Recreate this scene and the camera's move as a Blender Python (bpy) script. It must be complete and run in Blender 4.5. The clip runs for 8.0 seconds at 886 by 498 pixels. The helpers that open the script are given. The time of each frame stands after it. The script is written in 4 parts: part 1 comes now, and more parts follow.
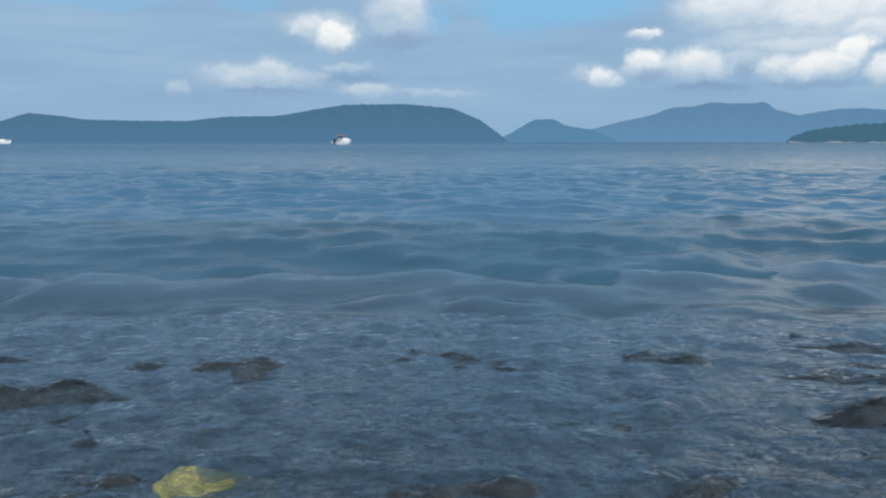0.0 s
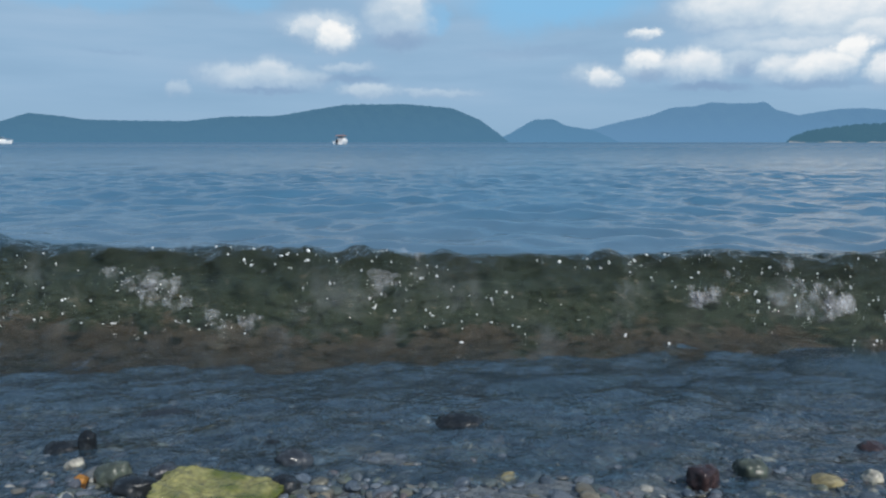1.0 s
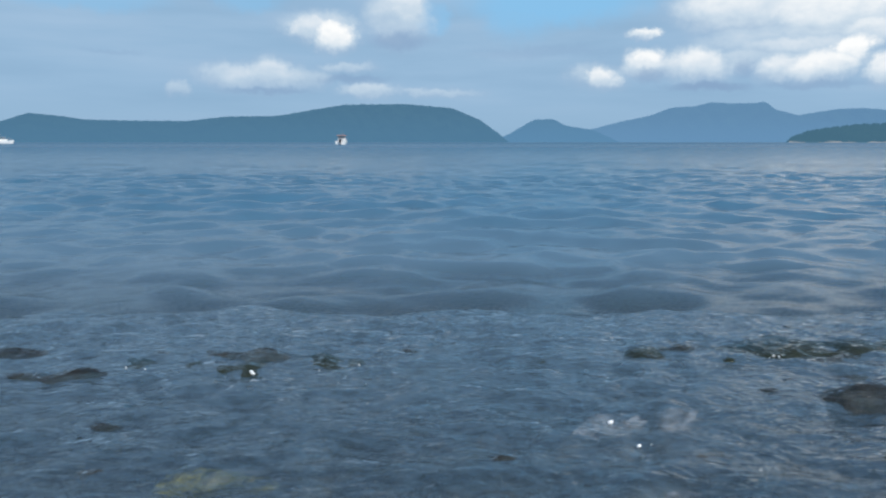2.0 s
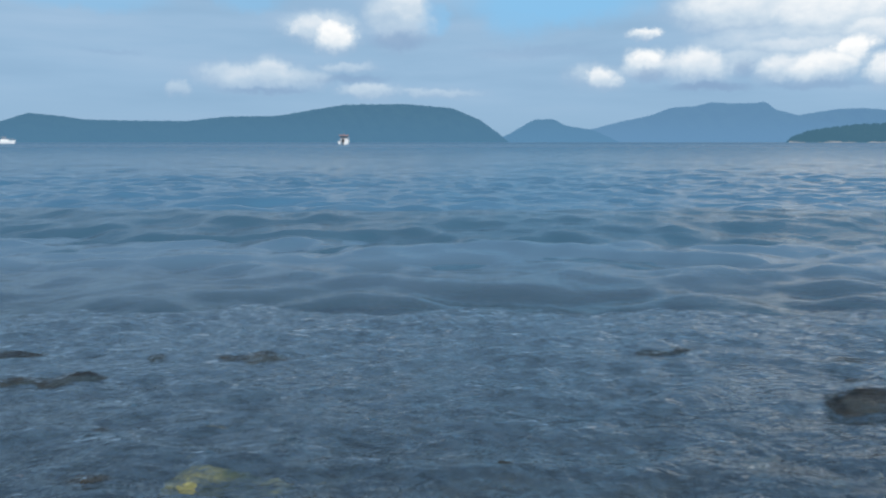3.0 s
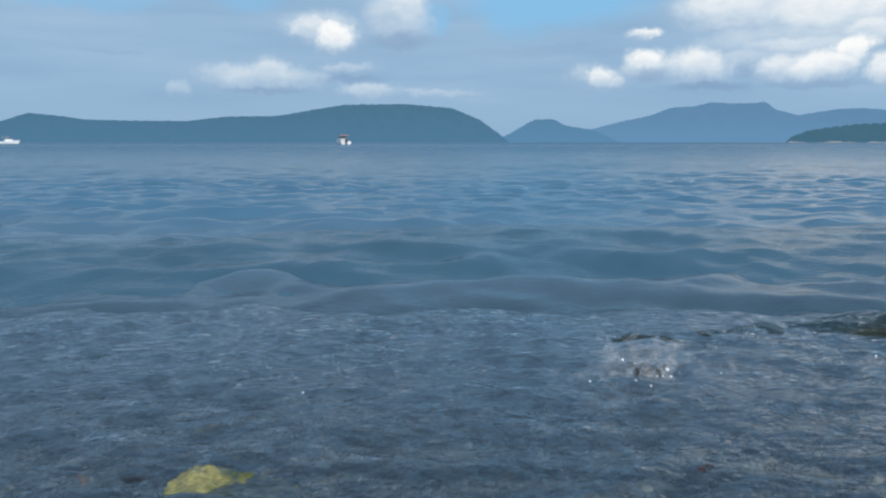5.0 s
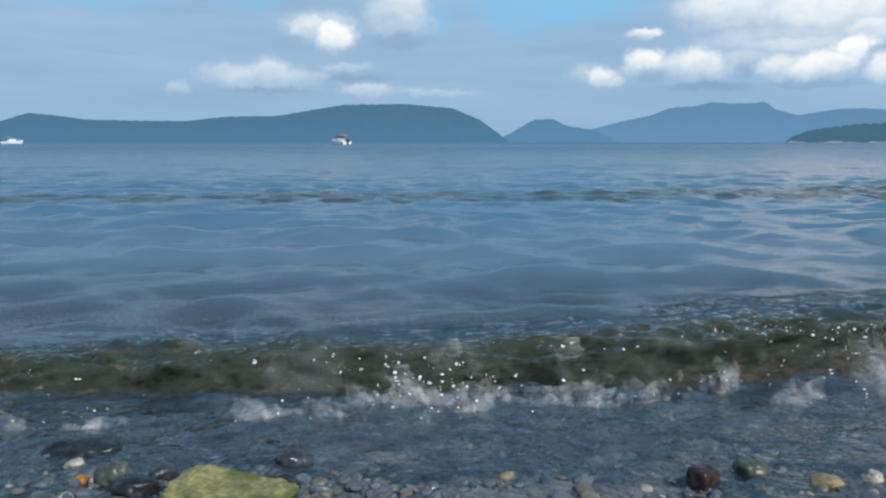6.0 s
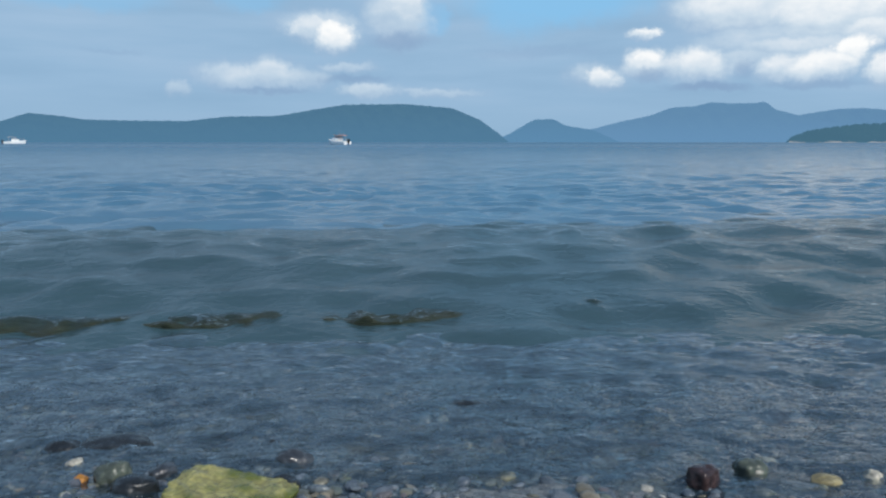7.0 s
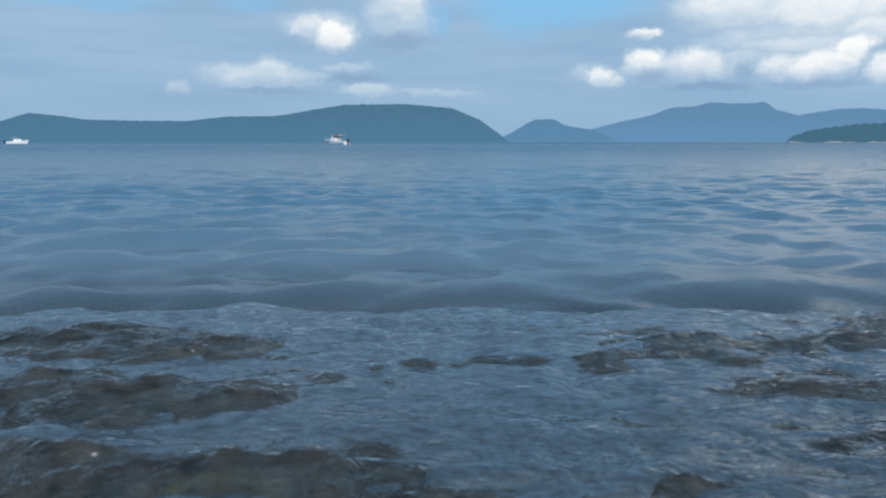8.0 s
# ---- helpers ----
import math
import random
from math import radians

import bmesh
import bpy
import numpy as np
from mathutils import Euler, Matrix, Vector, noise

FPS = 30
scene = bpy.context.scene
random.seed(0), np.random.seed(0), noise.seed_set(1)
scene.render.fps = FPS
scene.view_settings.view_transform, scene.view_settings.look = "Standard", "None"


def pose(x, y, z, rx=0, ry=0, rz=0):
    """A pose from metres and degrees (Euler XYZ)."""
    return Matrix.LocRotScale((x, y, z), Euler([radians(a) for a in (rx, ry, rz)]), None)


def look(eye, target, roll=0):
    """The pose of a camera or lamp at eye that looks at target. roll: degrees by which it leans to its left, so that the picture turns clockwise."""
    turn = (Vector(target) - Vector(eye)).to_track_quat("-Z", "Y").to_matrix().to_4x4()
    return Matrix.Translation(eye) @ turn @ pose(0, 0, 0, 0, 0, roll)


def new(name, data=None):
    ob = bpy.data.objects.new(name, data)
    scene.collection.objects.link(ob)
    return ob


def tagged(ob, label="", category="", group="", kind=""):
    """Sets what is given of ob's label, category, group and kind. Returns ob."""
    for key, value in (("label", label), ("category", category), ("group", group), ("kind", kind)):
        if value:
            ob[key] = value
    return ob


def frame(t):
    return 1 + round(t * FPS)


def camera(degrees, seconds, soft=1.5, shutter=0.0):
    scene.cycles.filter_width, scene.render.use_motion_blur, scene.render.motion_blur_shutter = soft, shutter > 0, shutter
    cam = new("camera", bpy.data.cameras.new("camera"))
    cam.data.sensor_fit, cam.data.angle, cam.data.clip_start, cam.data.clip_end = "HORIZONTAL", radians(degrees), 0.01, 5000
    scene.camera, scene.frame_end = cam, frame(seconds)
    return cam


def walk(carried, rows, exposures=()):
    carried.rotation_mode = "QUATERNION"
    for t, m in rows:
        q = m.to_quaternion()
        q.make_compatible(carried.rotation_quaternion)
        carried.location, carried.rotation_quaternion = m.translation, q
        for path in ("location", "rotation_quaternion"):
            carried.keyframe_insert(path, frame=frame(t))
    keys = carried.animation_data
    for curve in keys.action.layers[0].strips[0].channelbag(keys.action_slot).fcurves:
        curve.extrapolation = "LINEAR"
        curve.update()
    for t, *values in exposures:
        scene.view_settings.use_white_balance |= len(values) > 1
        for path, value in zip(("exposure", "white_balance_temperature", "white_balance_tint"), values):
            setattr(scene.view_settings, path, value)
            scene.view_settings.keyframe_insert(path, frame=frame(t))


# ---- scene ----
cam = camera(62, 8.0, soft=2.2)
EYE = 0.50
SLOPE, SHORE = 0.12, 1.5
walk(cam, [(0.0, pose(0, 0, EYE, 90 - 8.24)), (8.0, pose(0, 0, EYE, 90 - 8.24))],
     exposures=[(0.0, 0.0), (0.5, -0.02), (1.0, 0.0), (1.5, 0.06), (3.0, 0.10), (3.5, 0.0), (4.5, 0.02), (6.0, 0.09), (8.0, 0.07)])

# ---------------------------------------------------------------- sky and sun
SUN_TO = Vector((0.40, -0.53, 0.75)).normalized()


class Nodes:
    """Short hand for building a node tree."""

    def __init__(self, tree):
        self.t = tree
        tree.nodes.clear()

    def add(self, kind, ins=None, **props):
        n = self.t.nodes.new(kind)
        if "operation" in props:
            n.operation = props["operation"]
        if "clamp" in props:
            n.use_clamp = props["clamp"]
        if "interpolation" in props:
            n.interpolation_type = props["interpolation"]
        if "blend" in props:
            n.data_type, n.blend_type = "RGBA", props["blend"]
        if "feature" in props:
            n.feature = props["feature"]
        for k, v in (ins or {}).items():
            if isinstance(v, bpy.types.NodeSocket):
                self.t.links.new(v, n.inputs[k])
            else:
                n.inputs[k].default_value = v
        return n

    def math(self, op, a, b=0.0, clamp=False):
        return self.add("ShaderNodeMath", {0: a, 1: b}, operation=op, clamp=clamp).outputs[0]

    def vec(self, op, a, b):
        n = self.add("ShaderNodeVectorMath", {0: a, 1: b}, operation=op)
        return n.outputs["Value"] if op in ("LENGTH", "DISTANCE", "DOT_PRODUCT") else n.outputs[0]

    def noise(self, vector, scale, detail=3.0, rough=0.55, out="Fac", distortion=0.0):
        return self.add("ShaderNodeTexNoise", {"Vector": vector, "Scale": scale, "Detail": detail,
                                               "Roughness": rough, "Distortion": distortion}).outputs[out]

    def mapped(self, value, a, b, c=0.0, d=1.0, smooth=True):
        return self.add("ShaderNodeMapRange", {"Value": value, "From Min": a, "From Max": b, "To Min": c, "To Max": d},
                        interpolation="SMOOTHSTEP" if smooth else "LINEAR").outputs[0]

    def mix(self, fac, a, b, blend="MIX"):
        n = self.add("ShaderNodeMix", {0: fac}, blend=blend)
        for k, v in ((6, a), (7, b)):
            if isinstance(v, bpy.types.NodeSocket):
                self.t.links.new(v, n.inputs[k])
            else:
                n.inputs[k].default_value = (*v, 1)
        return n.outputs[2]

    def ramp(self, fac, stops):
        n = self.add("ShaderNodeValToRGB", {0: fac})
        r = n.color_ramp
        while len(r.elements) < len(stops):
            r.elements.new(0.5)
        for e, (p, c) in zip(r.elements, stops):
            e.position, e.color = p, (*c, 1)
        return n.outputs[0]


def build_sky():
    world = bpy.data.worlds.new("sky")
    scene.world = world
    world.use_nodes = True
    n = Nodes(world.node_tree)
    way = n.add("ShaderNodeTexCoord").outputs["Generated"]
    x, y, z = n.add("ShaderNodeSeparateXYZ", {0: way}).outputs[:3]
    az = n.math("MULTIPLY", n.math("ARCTAN2", x, y), 57.29578)
    el = n.math("MULTIPLY", n.math("ARCSINE", z), 57.29578)
    at = n.add("ShaderNodeCombineXYZ", {0: az, 1: el}).outputs[0]
    sky = n.add("ShaderNodeTexSky")
    sky.sky_type, sky.sun_disc = "NISHITA", False
    sky.sun_elevation, sky.sun_rotation = math.asin(SUN_TO.z), math.atan2(SUN_TO.x, SUN_TO.y)
    sky.air_density, sky.dust_density, sky.ozone_density = 1.0, 0.1, 1.8
    blue = n.add("ShaderNodeBackground", {"Color": sky.outputs[0], "Strength": SKY})
    # ragged edges: the angle is shaken by two sizes of noise
    big = n.noise(at, 0.35, 5.0, 0.6, "Color")
    shake = n.vec("MULTIPLY", n.vec("SUBTRACT", big, (0.5, 0.5, 0.5)), (2.6, 1.1, 0.0))
    small = n.noise(at, 1.3, 5.0, 0.6, "Color")
    shake = n.vec("ADD", shake, n.vec("MULTIPLY", n.vec("SUBTRACT", small, (0.5, 0.5, 0.5)), (1.3, 0.8, 0.0)))
    at2 = n.vec("ADD", at, shake)
    up = n.add("ShaderNodeSeparateXYZ", {0: at2}).outputs[1]

    def puffs(rows, inner, outer, lit=False):
        out = light = None
        for a, e, ra, re, k in rows:
            d = n.vec("LENGTH", n.vec("MULTIPLY", n.vec("SUBTRACT", at2, (a, e, 0)), (1 / ra, 1 / re, 0)), (0, 0, 0))
            f = n.mapped(d, outer, inner, 0.0, k)
            out = f if out is None else n.math("MAXIMUM", out, f)
            if lit:
                g = n.math("MULTIPLY", f, n.mapped(up, e - 0.8 * re, e + 0.55 * re, 0.45, 1.0))
                light = g if light is None else n.math("MAXIMUM", light, g)
        return (out, light) if lit else out

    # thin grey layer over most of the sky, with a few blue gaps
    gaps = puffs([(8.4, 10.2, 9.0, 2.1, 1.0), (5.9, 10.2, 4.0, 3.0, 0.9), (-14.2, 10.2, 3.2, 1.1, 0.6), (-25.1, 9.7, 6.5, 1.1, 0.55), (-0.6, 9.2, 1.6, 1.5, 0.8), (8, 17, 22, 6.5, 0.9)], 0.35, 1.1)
    streak = n.noise(n.vec("MULTIPLY", at, (0.06, 0.45, 0.0)), 1.0, 4.0, 0.5)
    grey = n.ramp(streak, [(0.28, (0.265, 0.430, 0.615)), (0.5, (0.305, 0.475, 0.665)), (0.75, (0.355, 0.515, 0.70))])
    grey = n.mix(gaps, grey, (0.245, 0.52, 0.80))
    veil = n.mapped(el, 12.0, 24.0, 1.0, 0.35)
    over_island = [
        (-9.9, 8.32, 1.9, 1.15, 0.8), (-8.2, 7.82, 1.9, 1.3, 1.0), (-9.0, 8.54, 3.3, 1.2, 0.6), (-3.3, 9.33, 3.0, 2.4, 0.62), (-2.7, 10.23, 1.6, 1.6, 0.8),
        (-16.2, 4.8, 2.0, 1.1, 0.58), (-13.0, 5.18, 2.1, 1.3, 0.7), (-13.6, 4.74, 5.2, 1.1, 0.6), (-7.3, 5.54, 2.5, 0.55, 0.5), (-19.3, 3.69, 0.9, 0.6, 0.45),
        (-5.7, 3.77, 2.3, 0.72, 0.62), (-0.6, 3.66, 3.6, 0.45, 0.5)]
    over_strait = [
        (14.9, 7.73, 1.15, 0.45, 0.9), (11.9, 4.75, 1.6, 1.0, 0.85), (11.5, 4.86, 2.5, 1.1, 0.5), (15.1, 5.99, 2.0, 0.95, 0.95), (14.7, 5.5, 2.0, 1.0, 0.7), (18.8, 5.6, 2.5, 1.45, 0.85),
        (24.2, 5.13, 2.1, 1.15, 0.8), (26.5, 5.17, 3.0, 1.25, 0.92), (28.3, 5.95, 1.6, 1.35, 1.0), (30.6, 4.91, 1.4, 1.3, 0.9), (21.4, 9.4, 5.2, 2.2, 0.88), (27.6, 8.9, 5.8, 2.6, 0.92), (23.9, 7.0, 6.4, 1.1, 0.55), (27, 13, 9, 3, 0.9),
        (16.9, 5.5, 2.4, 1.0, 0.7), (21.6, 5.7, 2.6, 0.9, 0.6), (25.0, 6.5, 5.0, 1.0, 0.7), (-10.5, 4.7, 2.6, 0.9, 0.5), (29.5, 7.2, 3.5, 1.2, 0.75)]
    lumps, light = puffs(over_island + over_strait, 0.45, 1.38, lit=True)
    # the sky outside the view: broken cloud of the same kind
    rest = n.mapped(n.noise(way, 2.6, 6.0, 0.6), 0.52, 0.66, 0.0, 0.8)
    rest = n.math("MULTIPLY", rest, n.mapped(el, 11.0, 20.0))
    lumps = n.math("MAXIMUM", lumps, rest)
    light = n.math("MAXIMUM", light, rest)
    body = n.noise(n.vec("MULTIPLY", at, (0.55, 0.9, 0.0)), 1.0, 4.0, 0.5)
    body = n.math("ADD", light, n.math("MULTIPLY", n.math("SUBTRACT", body, 0.5), 0.55))
    white = n.ramp(body, [(0.15, (0.36, 0.49, 0.66)), (0.5, (0.60, 0.71, 0.81)), (0.9, (0.96, 0.97, 0.97))])
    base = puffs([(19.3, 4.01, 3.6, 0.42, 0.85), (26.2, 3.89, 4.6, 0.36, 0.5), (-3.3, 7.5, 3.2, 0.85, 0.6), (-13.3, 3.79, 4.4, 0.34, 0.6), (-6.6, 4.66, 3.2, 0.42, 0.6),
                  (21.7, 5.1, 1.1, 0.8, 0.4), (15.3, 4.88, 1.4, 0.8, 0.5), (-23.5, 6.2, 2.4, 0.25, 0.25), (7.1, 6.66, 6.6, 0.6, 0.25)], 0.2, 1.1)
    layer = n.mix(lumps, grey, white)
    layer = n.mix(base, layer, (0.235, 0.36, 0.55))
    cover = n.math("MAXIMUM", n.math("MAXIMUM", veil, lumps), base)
    cover = n.math("MULTIPLY", cover, n.mapped(el, -1.0, 0.3))
    haze = n.mapped(el, 4.8, 0.0, 0.0, 0.75)
    layer = n.mix(haze, layer, (0.28, 0.445, 0.62))
    cover = n.math("MAXIMUM", cover, n.math("MULTIPLY", haze, 1.0))
    cloud = n.add("ShaderNodeBackground", {"Color": layer, "Strength": CLOUD})
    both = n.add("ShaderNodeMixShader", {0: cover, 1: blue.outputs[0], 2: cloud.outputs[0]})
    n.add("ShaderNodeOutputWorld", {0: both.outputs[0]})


SKY, CLOUD = 0.125, 0.97
build_sky()
sun = new("sun", bpy.data.lights.new("sun", "SUN"))
sun.data.energy, sun.data.angle, sun.data.color = 3.7, radians(0.6), (1.0, 0.955, 0.88)
sun.matrix_world = look(SUN_TO * 50, (0, 0, 0))


# ---------------------------------------------------------------- materials
def material(name):
    m = bpy.data.materials.new(name)
    m.use_nodes = True
    return m, Nodes(m.node_tree)


def water_material(name, murk, tint, deep=None, clear_part=0.05, gloss=0.06, ior=1.333, ripple=0.5, grain=0.22, span=4.0, streaks=0.0):
    """Water: clear at a glance from above, a mirror at low angles, cloudy with depth."""
    m, n = material(name)
    co = n.add("ShaderNodeTexCoord").outputs["Object"]
    pos = n.add("ShaderNodeNewGeometry").outputs["Position"]
    px, py, pz = n.add("ShaderNodeSeparateXYZ", {0: pos}).outputs[:3]
    far = n.mapped(py, 8.0, 120.0)
    wide = n.noise(co, span, 3.0, 0.5, distortion=0.5)
    fine = n.noise(n.vec("MULTIPLY", co, (1.0, 1.5, 1.0)), 30.0, 3.0, 0.55, distortion=0.7)
    high = n.math("ADD", n.math("MULTIPLY", wide, 1.0), n.math("MULTIPLY", fine, grain))
    bump = n.add("ShaderNodeBump", {"Height": high, "Strength": n.mapped(py, 3.0, 60.0, ripple, ripple + 0.75), "Distance": 0.05}).outputs[0]
    depth = n.math("SUBTRACT", pz, n.math("MULTIPLY", n.math("SUBTRACT", SHORE, py), SLOPE))
    body_fac = murk if deep is None else n.mapped(depth, 0.004, deep, clear_part, murk, smooth=False)
    if deep is not None:
        silt = n.noise(n.vec("MULTIPLY", co, (1.0, 1.9, 1.0)), 36.0, 4.0, 0.7)
        body_fac = n.math("MULTIPLY", body_fac, n.mapped(silt, 0.36, 0.64, 1.0 - streaks, 1.0 + 0.5 * streaks), clamp=True)
    clouding = n.noise(co, 1.3, 4.0, 0.6)
    colour = n.mix(clouding, tint, tuple(c * 1.7 for c in tint))
    if deep is not None:
        colour = n.mix(n.mapped(depth, 0.06, 0.6), (0.078, 0.138, 0.195), colour)
    clear = n.add("ShaderNodeBsdfTransparent", {0: (0.93, 0.97, 0.95, 1)})
    dull = n.add("ShaderNodeBsdfDiffuse", {0: colour, "Normal": bump})
    body = n.add("ShaderNodeMixShader", {0: body_fac, 1: clear.outputs[0], 2: dull.outputs[0]})
    rough = n.math("ADD", gloss, n.math("MULTIPLY", far, 0.22))
    shine = n.add("ShaderNodeBsdfGlossy", {"Roughness": rough, "Normal": bump})
    fres = n.add("ShaderNodeFresnel", {"IOR": ior, "Normal": bump}).outputs[0]
    fres = n.math("MULTIPLY", fres, n.math("MULTIPLY", n.mapped(py, 7.0, 60.0, 1.0, 0.52), n.mapped(py, 50.0, 300.0, 1.0, 0.5)))
    out = n.add("ShaderNodeMixShader", {0: fres, 1: body.outputs[0], 2: shine.outputs[0]})
    n.add("ShaderNodeOutputMaterial", {0: out.outputs[0]})
    return m


def stone_material(name, stops, rough=0.25, scale=40.0, bump=0.35, island=False, algae=None):
    """Wet stone: speckled, with a gloss of water."""
    m, n = material(name)
    co = n.add("ShaderNodeTexCoord").outputs["Object"]
    if island:
        pick = n.add("ShaderNodeNewGeometry").outputs["Random Per Island"]
    else:
        pick = n.add("ShaderNodeObjectInfo").outputs["Random"]
    speck = n.noise(co, scale, 5.0, 0.65)
    blot = n.noise(co, scale * 0.28, 3.0, 0.55)
    col = n.ramp(pick, stops) if len(stops) > 2 else n.mix(blot, stops[0][1], stops[1][1])
    col = n.mix(n.mapped(speck, 0.35, 0.7), n.mix(1.0, col, (0.6, 0.6, 0.62), "MULTIPLY"), n.mix(1.0, col, (1.35, 1.33, 1.28), "MULTIPLY"))
    if algae:
        col = n.mix(n.mapped(blot, 0.40, 0.62), col, algae)
    high = n.math("ADD", n.math("MULTIPLY", speck, 0.5), blot)
    b = n.add("ShaderNodeBump", {"Height": high, "Strength": bump, "Distance": 0.01}).outputs[0]
    r = n.mapped(speck, 0.3, 0.75, rough * 0.6, rough * 1.7)
    s = n.add("ShaderNodeBsdfPrincipled", {"Base Color": col, "Roughness": r, "Normal": b, "IOR": 1.4})
    n.add("ShaderNodeOutputMaterial", {0: s.outputs[0]})
    return m


PEBBLES = [(0.0, (0.025, 0.034, 0.044)), (0.18, (0.071, 0.094, 0.122)), (0.34, (0.126, 0.150, 0.178)), (0.48, (0.060, 0.082, 0.087)), (0.58, (0.139, 0.126, 0.094)),
           (0.68, (0.087, 0.116, 0.150)), (0.78, (0.118, 0.084, 0.074)), (0.86, (0.101, 0.134, 0.168)), (0.93, (0.071, 0.084, 0.050)), (0.985, (0.302, 0.302, 0.277))]
PEBBLE_JOINED = stone_material("wet_pebbles_joined", PEBBLES, island=True)
PEBBLE_ONE = stone_material("wet_pebble", PEBBLES)
GRAVEL = stone_material("wet_gravel", [(0, (0.066, 0.082, 0.098)), (1, (0.150, 0.160, 0.162))], scale=70.0, bump=0.9)
SEA = water_material("sea_water", 1.0, (0.036, 0.098, 0.158), deep=0.20, clear_part=0.10, gloss=0.11, ripple=0.20)
# the pale tint is turbid water plus sky reflection put into the colour
SHALLOW = water_material("shallow_water", 0.72, (0.160, 0.226, 0.285), deep=0.08, clear_part=0.20, gloss=0.05, ior=1.58, ripple=0.40, grain=0.28, span=8.0, streaks=0.42)
SWELL = water_material("swell_water", 1.0, (0.027, 0.068, 0.102), gloss=0.10, ior=1.32, ripple=0.28)
# the last swell's water: darker tint, lower IOR
DARK_SWELL = water_material("dark_swell_water", 1.0, (0.022, 0.046, 0.058), gloss=0.08, ior=1.27, ripple=0.36)


def wave_material(name, green, brown, murk, thin, gloss=0.04, ripple=0.7):
    """Glassy silt-laden water of a breaking wave: mottled, clear at its foot, bright where it mirrors the sky."""
    m, n = material(name)
    co = n.add("ShaderNodeTexCoord").outputs["Object"]
    ob_y, ob_z = n.add("ShaderNodeSeparateXYZ", {0: co}).outputs[1:3]
    tall = n.vec("MULTIPLY", co, (1.0, 0.6, 0.5))
    wide = n.noise(tall, 9.0, 4.0, 0.6, distortion=0.6)
    fine = n.noise(co, 42.0, 4.0, 0.6, distortion=0.8)
    bits = n.noise(n.vec("MULTIPLY", co, (1.0, 1.6, 2.2)), 26.0, 4.0, 0.7)
    high = n.math("ADD", wide, n.math("MULTIPLY", fine, 0.35))
    bump = n.add("ShaderNodeBump", {"Height": high, "Strength": ripple, "Distance": 0.045}).outputs[0]
    soft = n.add("ShaderNodeBump", {"Height": high, "Strength": 0.25, "Distance": 0.02}).outputs[0]
    low = n.mapped(n.math("ADD", ob_z, n.math("MULTIPLY", n.math("SUBTRACT", wide, 0.5), 0.16)), 0.11, 0.03)
    colour = n.mix(n.mapped(n.math("ADD", low, n.math("MULTIPLY", n.math("SUBTRACT", bits, 0.5), 1.2)), 0.35, 0.75), green, brown)
    colour = n.mix(n.mapped(bits, 0.34, 0.50, 0.85, 0.0), colour, tuple(c * 0.25 for c in green))
    colour = n.mix(n.mapped(bits, 0.57, 0.72, 0.0, 0.50), colour, tuple(c * 2.6 for c in brown))
    # pale streaks: thin foam, and sky reflection painted into the colour
    foam_and_sheen = n.noise(n.vec("MULTIPLY", co, (1.0, 0.7, 0.4)), 7.0, 6.0, 0.68, distortion=0.4)
    colour = n.mix(n.mapped(foam_and_sheen, 0.50, 0.74, 0.0, 0.60), colour, (0.150, 0.165, 0.165))
    if thin is not None:
        colour = n.mix(n.mapped(n.math("ADD", ob_z, n.math("MULTIPLY", n.math("SUBTRACT", wide, 0.5), 0.10)), 0.13, 0.22, 0.0, 0.75), colour, tuple(c * 0.55 for c in green))
        colour = n.mix(n.mapped(n.math("ADD", ob_y, n.math("MULTIPLY", n.math("SUBTRACT", wide, 0.5), 0.12)), 0.22, 0.33), colour, (0.020, 0.052, 0.072))
        fac = n.mapped(n.math("ADD", ob_z, n.math("MULTIPLY", n.math("SUBTRACT", wide, 0.5), 0.10)), thin[0], thin[1], thin[2], murk)
    else:
        fac = n.mapped(wide, 0.35, 0.65, murk * 0.45, murk)
    clear = n.add("ShaderNodeBsdfTransparent", {0: (0.90, 0.95, 0.91, 1)})
    dull = n.add("ShaderNodeBsdfDiffuse", {0: colour, "Normal": soft})
    body = n.add("ShaderNodeMixShader", {0: fac, 1: clear.outputs[0], 2: dull.outputs[0]})
    shine = n.add("ShaderNodeBsdfGlossy", {"Roughness": gloss, "Normal": bump})
    fres = n.add("ShaderNodeFresnel", {"IOR": 1.333, "Normal": bump}).outputs[0]
    out = n.add("ShaderNodeMixShader", {0: fres, 1: body.outputs[0], 2: shine.outputs[0]})
    n.add("ShaderNodeOutputMaterial", {0: out.outputs[0]})
    return m


WAVE = wave_material("wave_water", (0.037, 0.048, 0.031), (0.080, 0.068, 0.048), 0.80, (-0.01, 0.12, 0.20))
CHURN = wave_material("churned_water", (0.032, 0.040, 0.036), (0.050, 0.050, 0.045), 0.52, None, gloss=0.06, ripple=0.55)


